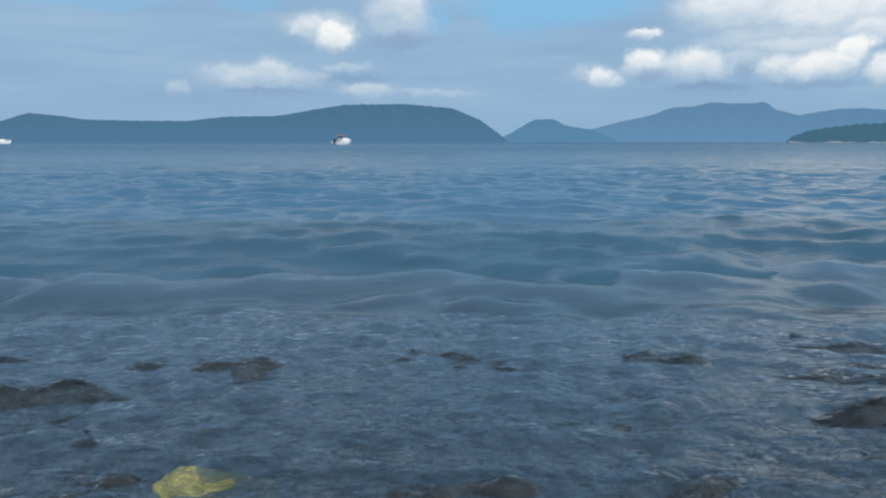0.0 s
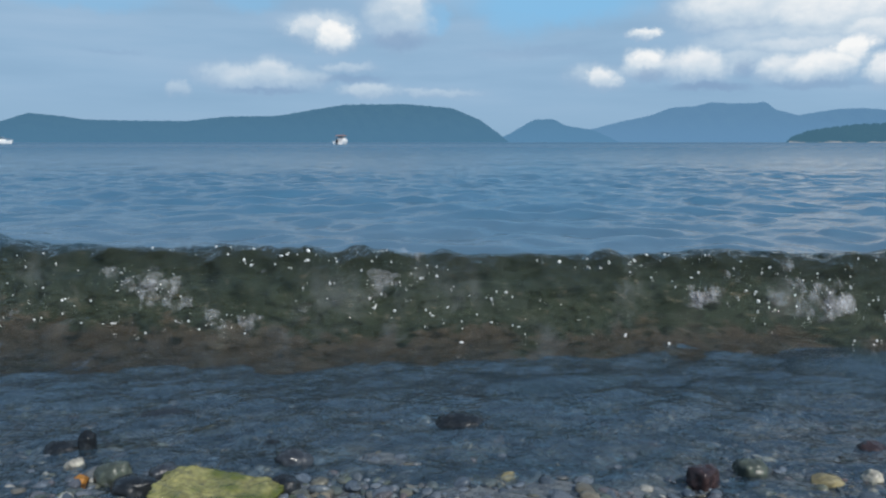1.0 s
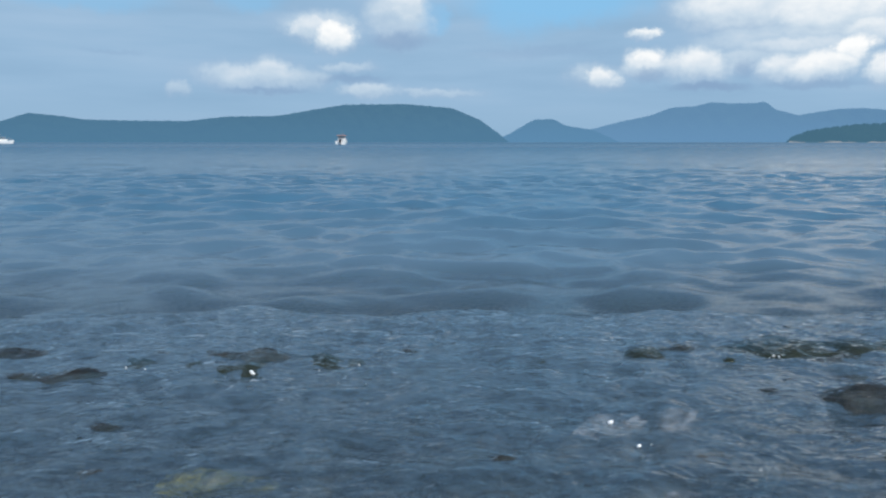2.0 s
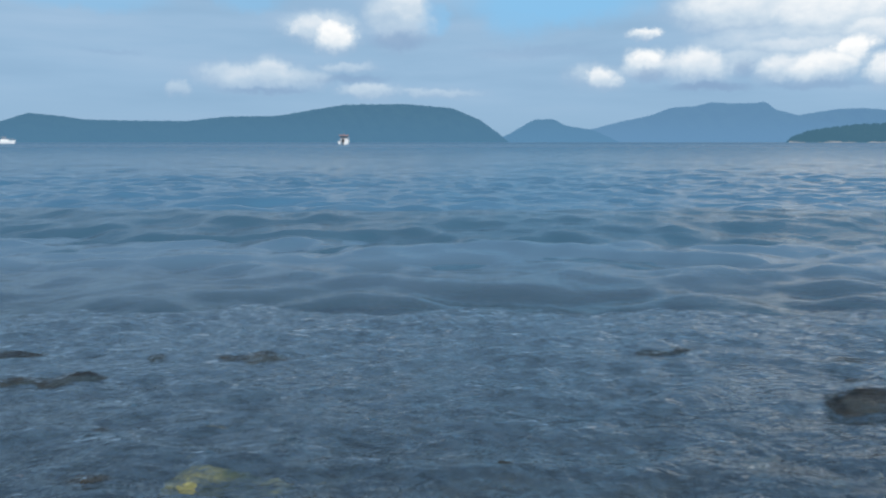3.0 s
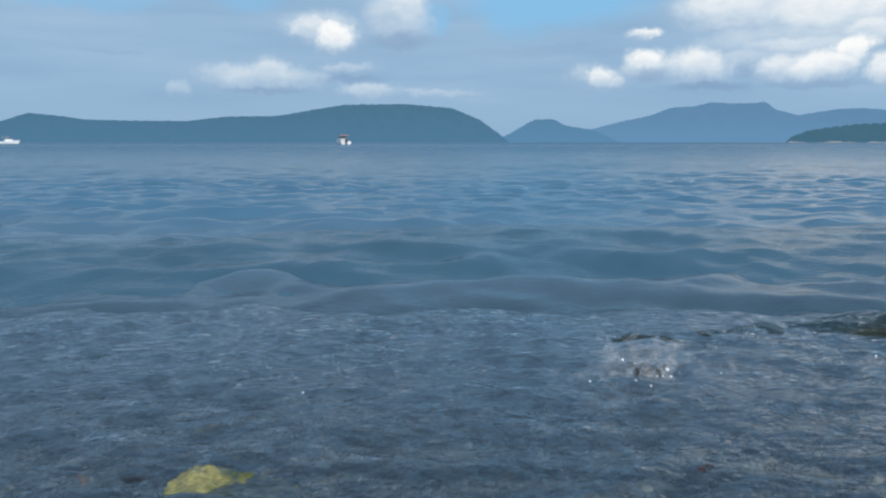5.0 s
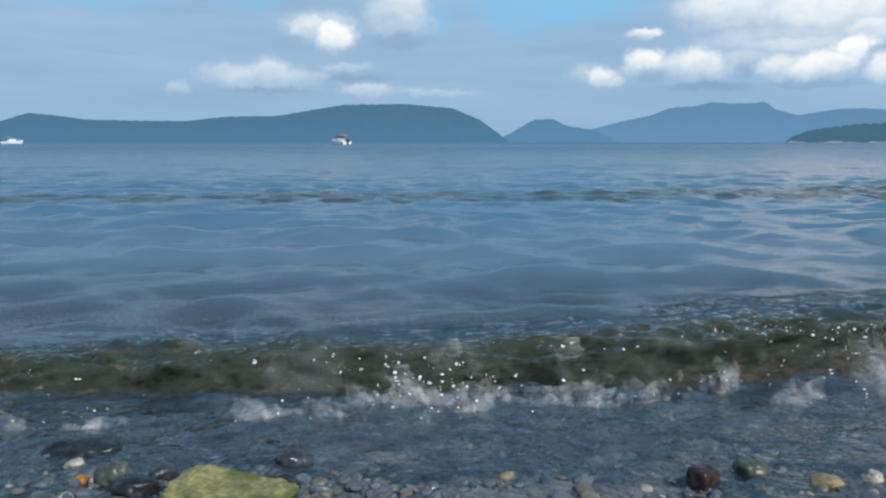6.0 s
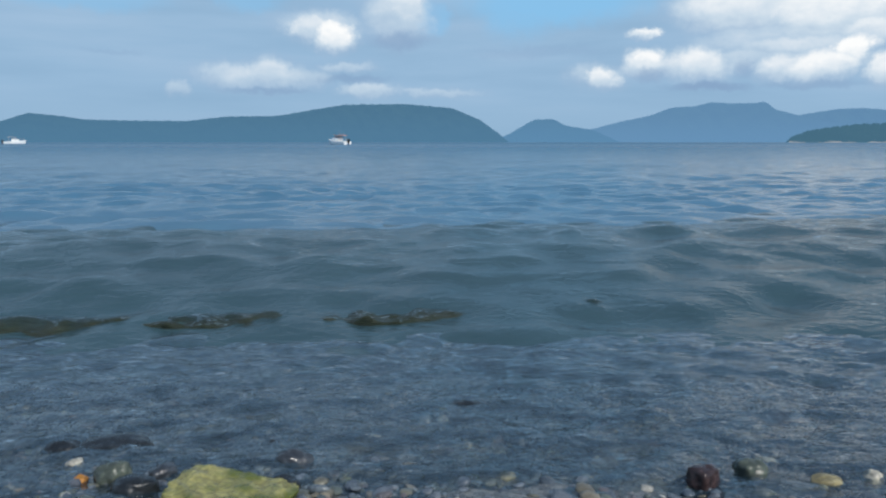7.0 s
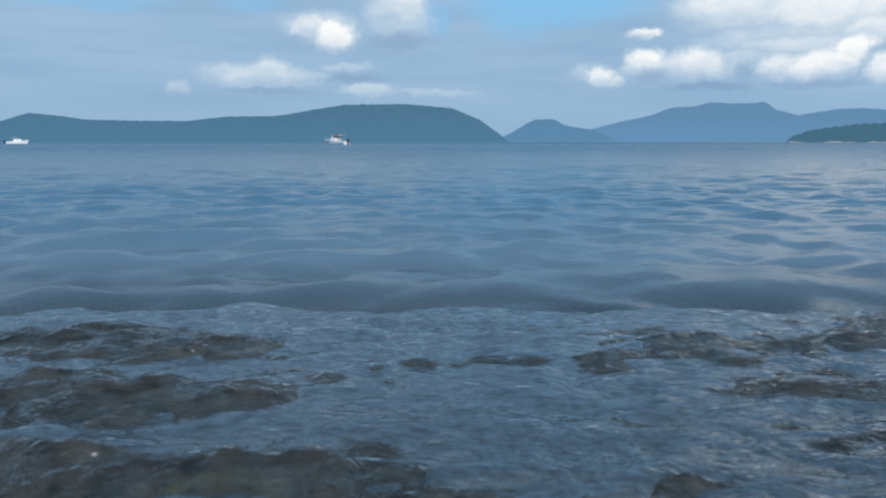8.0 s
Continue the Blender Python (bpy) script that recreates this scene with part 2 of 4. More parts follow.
def foam_material(name, most):
    m, n = material(name)
    co = n.add("ShaderNodeTexCoord").outputs["Object"]
    cells = n.add("ShaderNodeTexVoronoi", {"Vector": co, "Scale": 70.0}, feature="DISTANCE_TO_EDGE").outputs[0]
    clump = n.noise(n.vec("MULTIPLY", co, (1.0, 1.0, 0.45)), 24.0, 5.0, 0.65)
    fac = n.mapped(clump, 0.36, 0.74, 0.0, most * 1.3)
    fac = n.math("MULTIPLY", fac, n.mapped(cells, 0.0, 0.18, 1.0, 0.72))
    b = n.add("ShaderNodeBump", {"Height": n.math("ADD", clump, cells), "Strength": 0.45, "Distance": 0.02}).outputs[0]
    s = n.add("ShaderNodeBsdfPrincipled", {"Base Color": (0.90, 0.93, 0.97, 1), "Roughness": 0.15, "Normal": b, "IOR": 1.33, "Alpha": fac})
    n.add("ShaderNodeOutputMaterial", {0: s.outputs[0]})
    return m


def plain_material(name, colour, rough=0.5, metal=0.0, vary=0.12, scale=6.0):
    m, n = material(name)
    co = n.add("ShaderNodeTexCoord").outputs["Object"]
    f = n.noise(co, scale, 4.0, 0.6)
    col = n.mix(f, tuple(c * (1 - vary) for c in colour), tuple(min(1, c * (1 + vary)) for c in colour))
    s = n.add("ShaderNodeBsdfPrincipled", {"Base Color": col, "Roughness": n.mapped(f, 0.2, 0.8, rough * 0.8, min(1, rough * 1.2)), "Metallic": metal})
    n.add("ShaderNodeOutputMaterial", {0: s.outputs[0]})
    return m


def hill_material(name, forest, haze_glow, amount):
    """Far wooded land: dark conifers; the sunlit haze before them is mixed in as emission."""
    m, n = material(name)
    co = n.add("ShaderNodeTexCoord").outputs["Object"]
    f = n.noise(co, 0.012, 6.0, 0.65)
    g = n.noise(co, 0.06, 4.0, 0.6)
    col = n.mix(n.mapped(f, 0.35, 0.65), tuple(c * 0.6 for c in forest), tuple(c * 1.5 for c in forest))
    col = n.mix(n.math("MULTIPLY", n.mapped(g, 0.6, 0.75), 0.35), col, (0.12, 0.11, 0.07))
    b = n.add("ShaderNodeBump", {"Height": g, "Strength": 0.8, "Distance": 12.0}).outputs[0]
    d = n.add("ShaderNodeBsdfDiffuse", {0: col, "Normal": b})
    e = n.add("ShaderNodeEmission", {0: (*haze_glow, 1), 1: 1.0})
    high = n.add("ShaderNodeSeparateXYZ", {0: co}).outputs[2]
    glow_share = n.mapped(high, 0.0, 170.0, min(0.97, amount + 0.05), amount - 0.07)
    s = n.add("ShaderNodeMixShader", {0: glow_share, 1: d.outputs[0], 2: e.outputs[0]})
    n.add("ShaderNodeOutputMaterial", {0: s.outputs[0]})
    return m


def lace_material(name):
    """Spent foam: holes and threads, thin enough to see the water through."""
    m, n = material(name)
    co = n.add("ShaderNodeTexCoord").outputs["Object"]
    warp = n.vec("ADD", co, n.vec("MULTIPLY", n.noise(co, 6.0, 4.0, 0.6, "Color"), (0.14, 0.14, 0.0)))
    cells = n.add("ShaderNodeTexVoronoi", {"Vector": warp, "Scale": 13.0}, feature="DISTANCE_TO_EDGE").outputs[0]
    patch = n.mapped(n.noise(co, 3.4, 5.0, 0.65), 0.44, 0.66)
    thread = n.mapped(cells, 0.35, 0.02, 0.45, 1.0)
    fac = n.math("MULTIPLY", n.math("MULTIPLY", patch, thread), n.mapped(n.noise(co, 60.0, 3.0, 0.6), 0.3, 0.7, 0.06, 0.30))
    b = n.add("ShaderNodeBump", {"Height": n.noise(co, 70.0, 3.0, 0.6), "Strength": 0.4, "Distance": 0.01}).outputs[0]
    s = n.add("ShaderNodeBsdfPrincipled", {"Base Color": (0.74, 0.78, 0.85, 1), "Roughness": 0.35, "Normal": b, "IOR": 1.33, "Alpha": fac})
    n.add("ShaderNodeOutputMaterial", {0: s.outputs[0]})
    return m


LACE = lace_material("spent_foam")
FOAM, THIN_FOAM, FACE_FOAM = foam_material("foam", 0.34), foam_material("thin_foam", 0.135), foam_material("face_foam", 0.18)
# white beads: imitated sun glints on the waves, glints and droplets in the foam
GLINTS_AND_DROPS = plain_material("glints_and_drops", (0.96, 0.97, 0.97), rough=0.2, metal=0.25, vary=0.02)


# ---------------------------------------------------------------- mesh helpers
def mesh_from(name, verts, faces, mat, smooth=True):
    me = bpy.data.meshes.new(name)
    verts = np.asarray(verts, dtype=np.float32)
    faces = np.asarray(faces, dtype=np.int32)
    k = faces.shape[1]
    me.vertices.add(len(verts))
    me.vertices.foreach_set("co", verts.ravel())
    me.loops.add(faces.size)
    me.loops.foreach_set("vertex_index", faces.ravel())
    me.polygons.add(len(faces))
    me.polygons.foreach_set("loop_start", np.arange(len(faces), dtype=np.int32) * k)
    me.polygons.foreach_set("use_smooth", np.full(len(faces), smooth))
    me.update(calc_edges=True)
    me.validate()
    me.materials.append(mat)
    return me


def grid_faces(rows, cols):
    i = np.arange(rows - 1)[:, None] * cols + np.arange(cols - 1)[None, :]
    i = i.ravel()
    return np.stack([i, i + 1, i + cols + 1, i + cols], axis=1)


def part(name, bm, mat, parent, label="", smooth=True):
    me = bpy.data.meshes.new(name)
    for f in bm.faces:
        f.smooth = smooth
    bm.to_mesh(me)
    bm.free()
    me.materials.append(mat)
    ob = new(name, me)
    ob.parent = parent
    if label:
        tagged(ob, label)
    return ob


def ripples(x, y, seed, count, short, long, slope, spacing=0.0, spread=0.7):
    """Height of a choppy surface: many small wave trains that run towards the shore."""
    rng = np.random.RandomState(seed)
    z = np.zeros(np.broadcast(x, y).shape)
    for _ in range(count):
        lam = short * (long / short) ** rng.rand()
        a = rng.normal(0, spread)
        k = 2 * math.pi / lam
        amp = slope * math.sqrt(2.0 / count) / k
        fade = np.clip(lam / (3.0 * spacing + 1e-6) - 0.6, 0, 1)
        ph = k * (x * math.sin(a) + y * math.cos(a)) + rng.rand() * 6.283
        z = z + amp * fade * (np.sin(ph) - 0.25 * np.cos(2 * ph))
    return z


def spread_out(inner, step, outer):
    """Places along the shore: fine in the middle, wider apart towards the ends."""
    side = inner + np.geomspace(step * 2, outer - inner, 60)
    return np.concatenate([-side[::-1], np.arange(-inner, inner + step / 2, step), side])


def lumpy(x, seed, octaves=4, first=1.0):
    """Smooth random line through x, about -1 to 1."""
    rng = np.random.RandomState(seed)
    z, amp, k = np.zeros_like(x), 1.0, first
    for _ in range(octaves):
        for _ in range(2):
            z += amp * 0.6 * np.sin(k * x * (0.8 + 0.5 * rng.rand()) + rng.rand() * 6.283)
        k *= 2.1
        amp *= 0.52
    return z


# ---------------------------------------------------------------- ground: one sheet, beach and sea bed


def ground_z(y):
    y = np.asarray(y, dtype=float)
    near = SLOPE * (SHORE - y)
    back = 1.14 + 0.01 * np.clip(-8 - y, 0, 400)
    sea = -0.78 - 0.035 * np.clip(y - 8, 0, 90)
    return np.where(y < -8, back, np.where(y > 8, sea, near))


def build_ground():
    ys = np.concatenate([-np.geomspace(4800, 2, 40), np.arange(-1.8, 0.6, 0.1), np.arange(0.6, 3.0, 0.016), np.geomspace(3.0, 4850, 90)])
    xs = np.concatenate([-np.geomspace(4800, 2.2, 40), np.arange(-2.1, 2.11, 0.025), np.geomspace(2.2, 4800, 40)])
    X, Y = np.meshgrid(xs, ys)
    Z = ground_z(Y)
    near = np.exp(-((Y - 1.5) / 2.5) ** 2) * np.exp(-(X / 4.0) ** 2)
    Z = Z + near * (0.002 * np.sin(3.1 * X + 1.3 * Y) + 0.004 * np.sin(17 * X + 3) * np.sin(13 * Y + 1) + 0.003 * np.sin(61 * X) * np.sin(53 * Y))
    me = mesh_from("ground", np.stack([X.ravel(), Y.ravel(), Z.ravel()], 1), grid_faces(len(ys), len(xs)), GRAVEL)
    return tagged(new("ground", me), "wet grey gravel beach sloping down under the sea", "beach", kind="structure")


ground = build_ground()


# ---------------------------------------------------------------- water
def sea_grid(ys, inner):
    """A sheet of water, fine where the shore looks over it, coarse to both sides."""
    half = np.maximum(3.6, 0.78 * ys + 1.4)
    wide = np.maximum(12.0, 1.6 * ys)
    u = np.linspace(-1, 1, inner)
    g = np.array([0.05, 0.15, 0.35, 0.65, 1.0])
    side = half[:, None] + g[None, :] * (wide - half)[:, None]
    X = np.concatenate([-side[:, ::-1], u[None, :] * half[:, None], side], 1)
    Y = np.repeat(ys[:, None], X.shape[1], 1)
    space = np.maximum(np.gradient(ys)[:, None], np.abs(np.gradient(X, axis=1)))
    return X, Y, space


def chop(X, Y, space):
    z = ripples(X, Y, 5, 80, 0.20, 0.85, 0.15, space, spread=0.8)
    return z + ripples(X, Y, 9, 10, 1.5, 6.0, 0.014, space, spread=0.35)


def build_sea():
    ys = np.concatenate([np.arange(1.3, 12.0, 0.03), np.geomspace(12.03, 70, 190), np.geomspace(71, 4900, 60)])
    X, Y, space = sea_grid(ys, 440)
    Z = chop(X, Y, space) * np.clip((300 - Y) / 250, 0, 1)
    me = mesh_from("sea", np.stack([X.ravel(), Y.ravel(), Z.ravel()], 1), grid_faces(*X.shape), SEA)
    return tagged(new("sea", me), "blue-grey rippled sea reaching to the horizon", "sea", kind="structure")


def build_swell(seed, mat):
    """A broad low swell: its front leans to the beach, its back runs out into the sea."""
    ys, xs = np.arange(-2.6, 2.2, 0.03), spread_out(4.5, 0.03, 9.0)
    X, Y = np.meshgrid(xs, ys)
    space = np.maximum(0.03, np.abs(np.gradient(X, axis=1)))
    bend = 0.30 * lumpy(X, seed, 3, 0.7)
    d = Y + bend
    rise = np.where(d < 0, np.exp(-(d / 1.15) ** 2), np.exp(-(d / 0.8) ** 2))
    Z = 0.125 * rise - 0.055 + 0.008 * lumpy(X + 0.7 * Y, seed + 2, 3, 0.9) * np.cos(1.7 * Y + X) - 0.03 * np.clip(np.abs(d) - 1.5, 0, 3) - 0.03 * np.clip(np.abs(X) - 5, 0, 4)
    Z += ripples(X, Y, seed + 4, 60, 0.18, 0.7, 0.12, space, spread=0.85)
    me = mesh_from("swell", np.stack([X.ravel(), Y.ravel(), Z.ravel()], 1), grid_faces(*X.shape), mat)
    return tagged(new("swell", me), "dark low swell running in before the beach", "swell", kind="structure")


def build_backwash(seed):
    """Churned brown water that runs back down the pebbles: steep lumps, close together."""
    ys, xs = np.arange(-0.75, 0.95, 0.010), spread_out(1.7, 0.013, 3.5)
    X, Y = np.meshgrid(xs, ys)
    space = np.maximum(0.010, np.abs(np.gradient(X, axis=1)))
    Z = ripples(X * 0.6, Y, seed, 40, 0.10, 0.32, 0.24, space, spread=0.9) + ripples(X * 0.8, Y, seed + 1, 50, 0.03, 0.10, 0.38, space, spread=1.2)
    Z += 0.011 * lumpy(X * 1.3 + 0.4 * Y, seed + 2, 4, 2.0) + 0.010 * lumpy(Y * 2.0 - 0.5 * X, seed + 4, 3, 4.0)
    out = np.maximum(np.clip(-Y - 0.45 + 0.08 * lumpy(X, seed + 3, 3, 3.0), 0, 2), np.clip(Y - 0.5 + 0.1 * lumpy(X, seed + 5, 3, 3.0), 0, 2))
    Z -= 0.25 * out + 0.2 * np.clip(np.abs(X) - 2.2, 0, 2)
    me = mesh_from("backwash", np.stack([X.ravel(), Y.ravel(), Z.ravel()], 1), grid_faces(*X.shape), CHURN)
    return tagged(new("backwash", me), "brown churned water running back over the pebbles", "water", kind="structure")


def build_froth(seed):
    """Lace of spent foam that floats on the backwash."""
    ys, xs = np.arange(-0.5, 0.5, 0.012), np.arange(-1.5, 1.5, 0.014)
    X, Y = np.meshgrid(xs, ys)
    Z = ripples(X, Y, seed, 40, 0.05, 0.25, 0.20, 0.012, spread=1.2)
    out = np.clip(np.abs(Y) - 0.30 + 0.12 * lumpy(X + Y, seed + 1, 4, 2.4), 0, 1)
    Z -= 0.35 * out
    me = mesh_from("froth", np.stack([X.ravel(), Y.ravel(), Z.ravel()], 1), grid_faces(*X.shape), LACE)
    return tagged(new("froth", me), "thin lacy sheet of spent white foam", "foam", kind="structure")


def build_shallows():
    ys, xs = np.arange(-1.95, 1.3, 0.011), spread_out(1.7, 0.014, 7.0)
    X, Y = np.meshgrid(xs, ys)
    Z = ripples(X, Y, 21, 56, 0.045, 0.17, 0.18, np.repeat(np.gradient(xs)[None, :], len(ys), 0), spread=0.55)
    Z += ripples(X, Y, 33, 12, 0.22, 0.7, 0.035, 0.012, spread=0.6)
    Z -= 0.32 * np.clip(Y + 0.15 + 0.16 * lumpy(X + 0.5 * Y, 8, 4, 2.3), 0, 2) ** 2
    me = mesh_from("shallows", np.stack([X.ravel(), Y.ravel(), Z.ravel()], 1), grid_faces(*X.shape), SHALLOW)
    return tagged(new("shallows", me), "thin sheet of clear water running up the pebbles", "water", kind="structure")


sea = build_sea()
shallows = build_shallows()
swell_a, swell_b, swell_c, swell_d = [build_swell(60 + 7 * i, DARK_SWELL if i == 3 else SWELL) for i in range(4)]
backwash_a, backwash_c, backwash_d = [build_backwash(90 + 9 * i) for i in range(3)]
froth_a, froth_d = build_froth(120), build_froth(131)

PROFILE = [(-0.42, -0.12), (-0.24, 0.010), (-0.03, 0.032), (0.08, 0.056), (0.145, 0.09), (0.18, 0.15), (0.205, 0.20), (0.245, 0.232),
           (0.30, 0.24), (0.38, 0.222), (0.52, 0.17), (0.76, 0.09), (1.1, 0.0), (1.4, -0.10)]


def profile(s):
    """Side view of a small wave: hollow front, rounded crest, long back. s from 0 to 1."""
    p = np.array(PROFILE)
    t = np.linspace(0, 1, len(p))
    fine = np.linspace(0, 1, 400)
    a, b = np.interp(fine, t, p[:, 0]), np.interp(fine, t, p[:, 1])
    ker = np.hanning(41) / np.hanning(41).sum()
    pad = lambda v: np.convolve(np.concatenate([v[0] - np.arange(20, 0, -1) * (v[1] - v[0]), v, v[-1] + np.arange(1, 21) * (v[-1] - v[-2])]), ker, "valid")
    return np.interp(s, fine, pad(a)), np.interp(s, fine, pad(b))


def build_wave(seed, height, label):
    """A single wave: its body, and white flecks for sun glints on its face."""
    rng = np.random.RandomState(seed)
    wave = tagged(new("wave"), label, "wave", "waves rolling ashore")
    xs, ss = spread_out(1.8, 0.012, 4.0), np.linspace(0, 1, 110)
    py, pz = profile(ss)
    scale = height / 0.24
    crest = 0.95 + 0.045 * lumpy(xs, seed, 4, 2.2) + 0.085 * np.abs(lumpy(xs, seed + 5, 3, 13.0)) * np.clip(0.5 + 0.7 * lumpy(xs, seed + 6, 2, 2.7), 0, 1.4)
    crest = crest * np.clip((4.0 - np.abs(xs)) / 1.5, 0, 1)
    shift = 0.05 * lumpy(xs, seed + 1, 4, 1.6)
    X = np.repeat(xs[None, :], len(ss), 0)
    Y = py[:, None] * (0.7 + 0.3 * scale) + shift[None, :]
    Z = np.where(pz[:, None] > 0, pz[:, None] * scale * crest[None, :], pz[:, None])
    face = np.exp(-((ss - 0.5) / 0.22) ** 2)[:, None]
    bumps = ripples(X * 1.0, Y * 1.2 + Z * 1.5, seed + 2, 60, 0.03, 0.20, 0.42, np.repeat(np.gradient(xs)[None, :], len(ss), 0), spread=1.3)
    pull = ripples(X * 1.0, Z * 0.15, seed + 8, 30, 0.04, 0.16, 0.22, np.repeat(np.gradient(xs)[None, :], len(ss), 0), spread=1.5)
    Y = Y - (bumps * 0.8 + pull * 1.6) * face
    Z = Z + bumps * 0.6
    me = mesh_from("crest", np.stack([X.ravel(), Y.ravel(), Z.ravel()], 1), grid_faces(len(ss), len(xs)), WAVE)
    body = new("crest", me)
    body.parent = wave
    # white flecks stand in for sun glints along the upper face
    V, F = [], []
    ico = icosphere(1)
    base = 0
    rows = rng.randint(24, 62, 1500)
    cols = rng.randint(70, len(xs) - 70, 1500)
    bunch = 0.25 + 0.85 * lumpy(xs[cols] + 0.02 * rows, seed + 7, 4, 6.0)
    for r, c, k in zip(rows, cols, bunch):
        if rng.rand() > k * 0.55 + 0.03:
            continue
        p = np.array([X[r, c], Y[r, c] - 0.003, Z[r, c] + 0.001])
        for _ in range(rng.randint(1, 4)):
            size = 0.0006 + 0.0024 * rng.rand() ** 2
            V.append(ico[0] * size * np.array([0.7 + 1.3 * rng.rand() ** 2, 0.7, 0.5 + 1.0 * rng.rand()]) + p + rng.normal(0, 0.0026, 3))
            F.append(ico[1] + base)
            base += len(ico[0])
    glints = new("spray", mesh_from("spray", np.concatenate(V), np.concatenate(F), GLINTS_AND_DROPS))
    glints.parent = wave
    tagged(glints, "white flecks standing in for sun glints", kind="stuff")
    return wave, glints


def icosphere(level):
    bm = bmesh.new()
    bmesh.ops.create_icosphere(bm, subdivisions=level, radius=1.0)
    v = np.array([q.co[:] for q in bm.verts])
    f = np.array([[q.index for q in g.verts] for g in bm.faces])
    bm.free()
    return v, f


def foam_mesh(seed):
    """A burst of foam: jets of small blobs of froth, with loose droplets and glint flecks over them."""
    rng = np.random.RandomState(seed)
    kinds = []
    for i in range(5):
        v, f = icosphere(3)
        f = f[v[f].mean(axis=1)[:, 1] < -0.05]
        w = np.array([p * (1 + 0.60 * noise.fractal(Vector(p) * 1.9 + Vector((i * 3.7 + seed, 0, 0)), 0.9, 2.0, 3)) for p in v])
        kinds.append((w, f))
    V, F, base, froth = [], [], 0, 0
    jets = [(rng.uniform(-0.2, 0.2), rng.normal(0, 0.30), 0.04 + 0.13 * rng.rand() ** 1.5) for _ in range(7)]
    for _ in range(15):
        x, lean, reach = jets[rng.randint(len(jets))]
        u = rng.rand() ** 1.3
        size = (0.052 * (1 - 0.6 * u) + 0.006) * rng.uniform(0.5, 1.15)
        p = np.array([x + lean * u * reach + rng.normal(0, 0.02), rng.normal(0, 0.02), -0.05 + u * reach + rng.normal(0, 0.01)])
        w, f = kinds[rng.randint(5)]
        V.append(w * size * np.array([1.25, 0.5, 1.2]) + p)
        F.append(f + base)
        base += len(w)
        froth += len(f)
    a, b = icosphere(1)
    for _ in range(60):
        x, lean, reach = jets[rng.randint(len(jets))]
        u = rng.rand() ** 1.2
        p = np.array([x + lean * u * reach + rng.normal(0, 0.03), -0.04 + rng.normal(0, 0.02), -0.04 + u * reach + rng.normal(0, 0.02)])
        V.append(a * (0.0007 + 0.0026 * rng.rand() ** 4) + p)
        F.append(b + base)
        base += len(a)
    me = mesh_from("splash", np.concatenate(V), np.concatenate(F), FOAM)
    me.materials.append(GLINTS_AND_DROPS)
    idx = np.zeros(len(me.polygons), dtype=np.int32)
    idx[froth:] = 1
    me.polygons.foreach_set("material_index", idx)
    return me


FOAMS = [foam_mesh(i) for i in range(6)]
THIN_FOAMS = [me.copy() for me in FOAMS]
for me in THIN_FOAMS:
    me.materials[0] = THIN_FOAM
FACE_FOAMS = [me.copy() for me in FOAMS]
for me in FACE_FOAMS:
    me.materials[0] = FACE_FOAM


def add_foam(wave, seed, count, size, kinds):
    """Bursts of foam along a wave; returns each with its place along the crest and its size."""
    rng = np.random.RandomState(seed)
    made = []
    for i in range(count):
        ob = new("splash", kinds[rng.randint(6)])
        ob.parent = wave
        k = size * (0.55 + 0.75 * rng.rand())
        ob.scale = (k * (0.8 + 0.6 * rng.rand()), k, k * (0.7 + 0.6 * rng.rand()))
        x = -1.3 + 2.7 * (i + 0.9 * rng.rand()) / count
        x += 0.12 * math.sin(5.3 * x + seed)
        tagged(ob, kind="stuff")
        made.append((ob, x, k, rng.uniform(-25, 25), rng.rand()))
    tagged(made[0][0], "white foam bursting from the crest")
    return made


wave_a, glints_a = build_wave(11, 0.24, "green-brown glassy wave breaking on the pebble beach")
wave_b, glints_b = build_wave(23, 0.24, "green-brown glassy wave curling over the pebble beach")
wave_c, glints_c = build_wave(37, 0.15, "low murky wave spilling on the pebble beach")
wave_d, glints_d = build_wave(41, 0.25, "green-brown wave collapsing in white foam on pebbles")
FOAM_A = add_foam(wave_a, 1, 15, 0.95, THIN_FOAMS)
FACE_A = add_foam(wave_a, 5, 11, 0.62, FACE_FOAMS)
FACE_D = add_foam(wave_d, 6, 11, 0.7, FACE_FOAMS)
FACE_B = add_foam(wave_b, 7, 10, 0.55, FACE_FOAMS)
FOAM_B = add_foam(wave_b, 2, 15, 0.85, THIN_FOAMS)
FOAM_C = add_foam(wave_c, 3, 15, 0.65, THIN_FOAMS)
FOAM_D = add_foam(wave_d, 4, 16, 1.0, FOAMS)


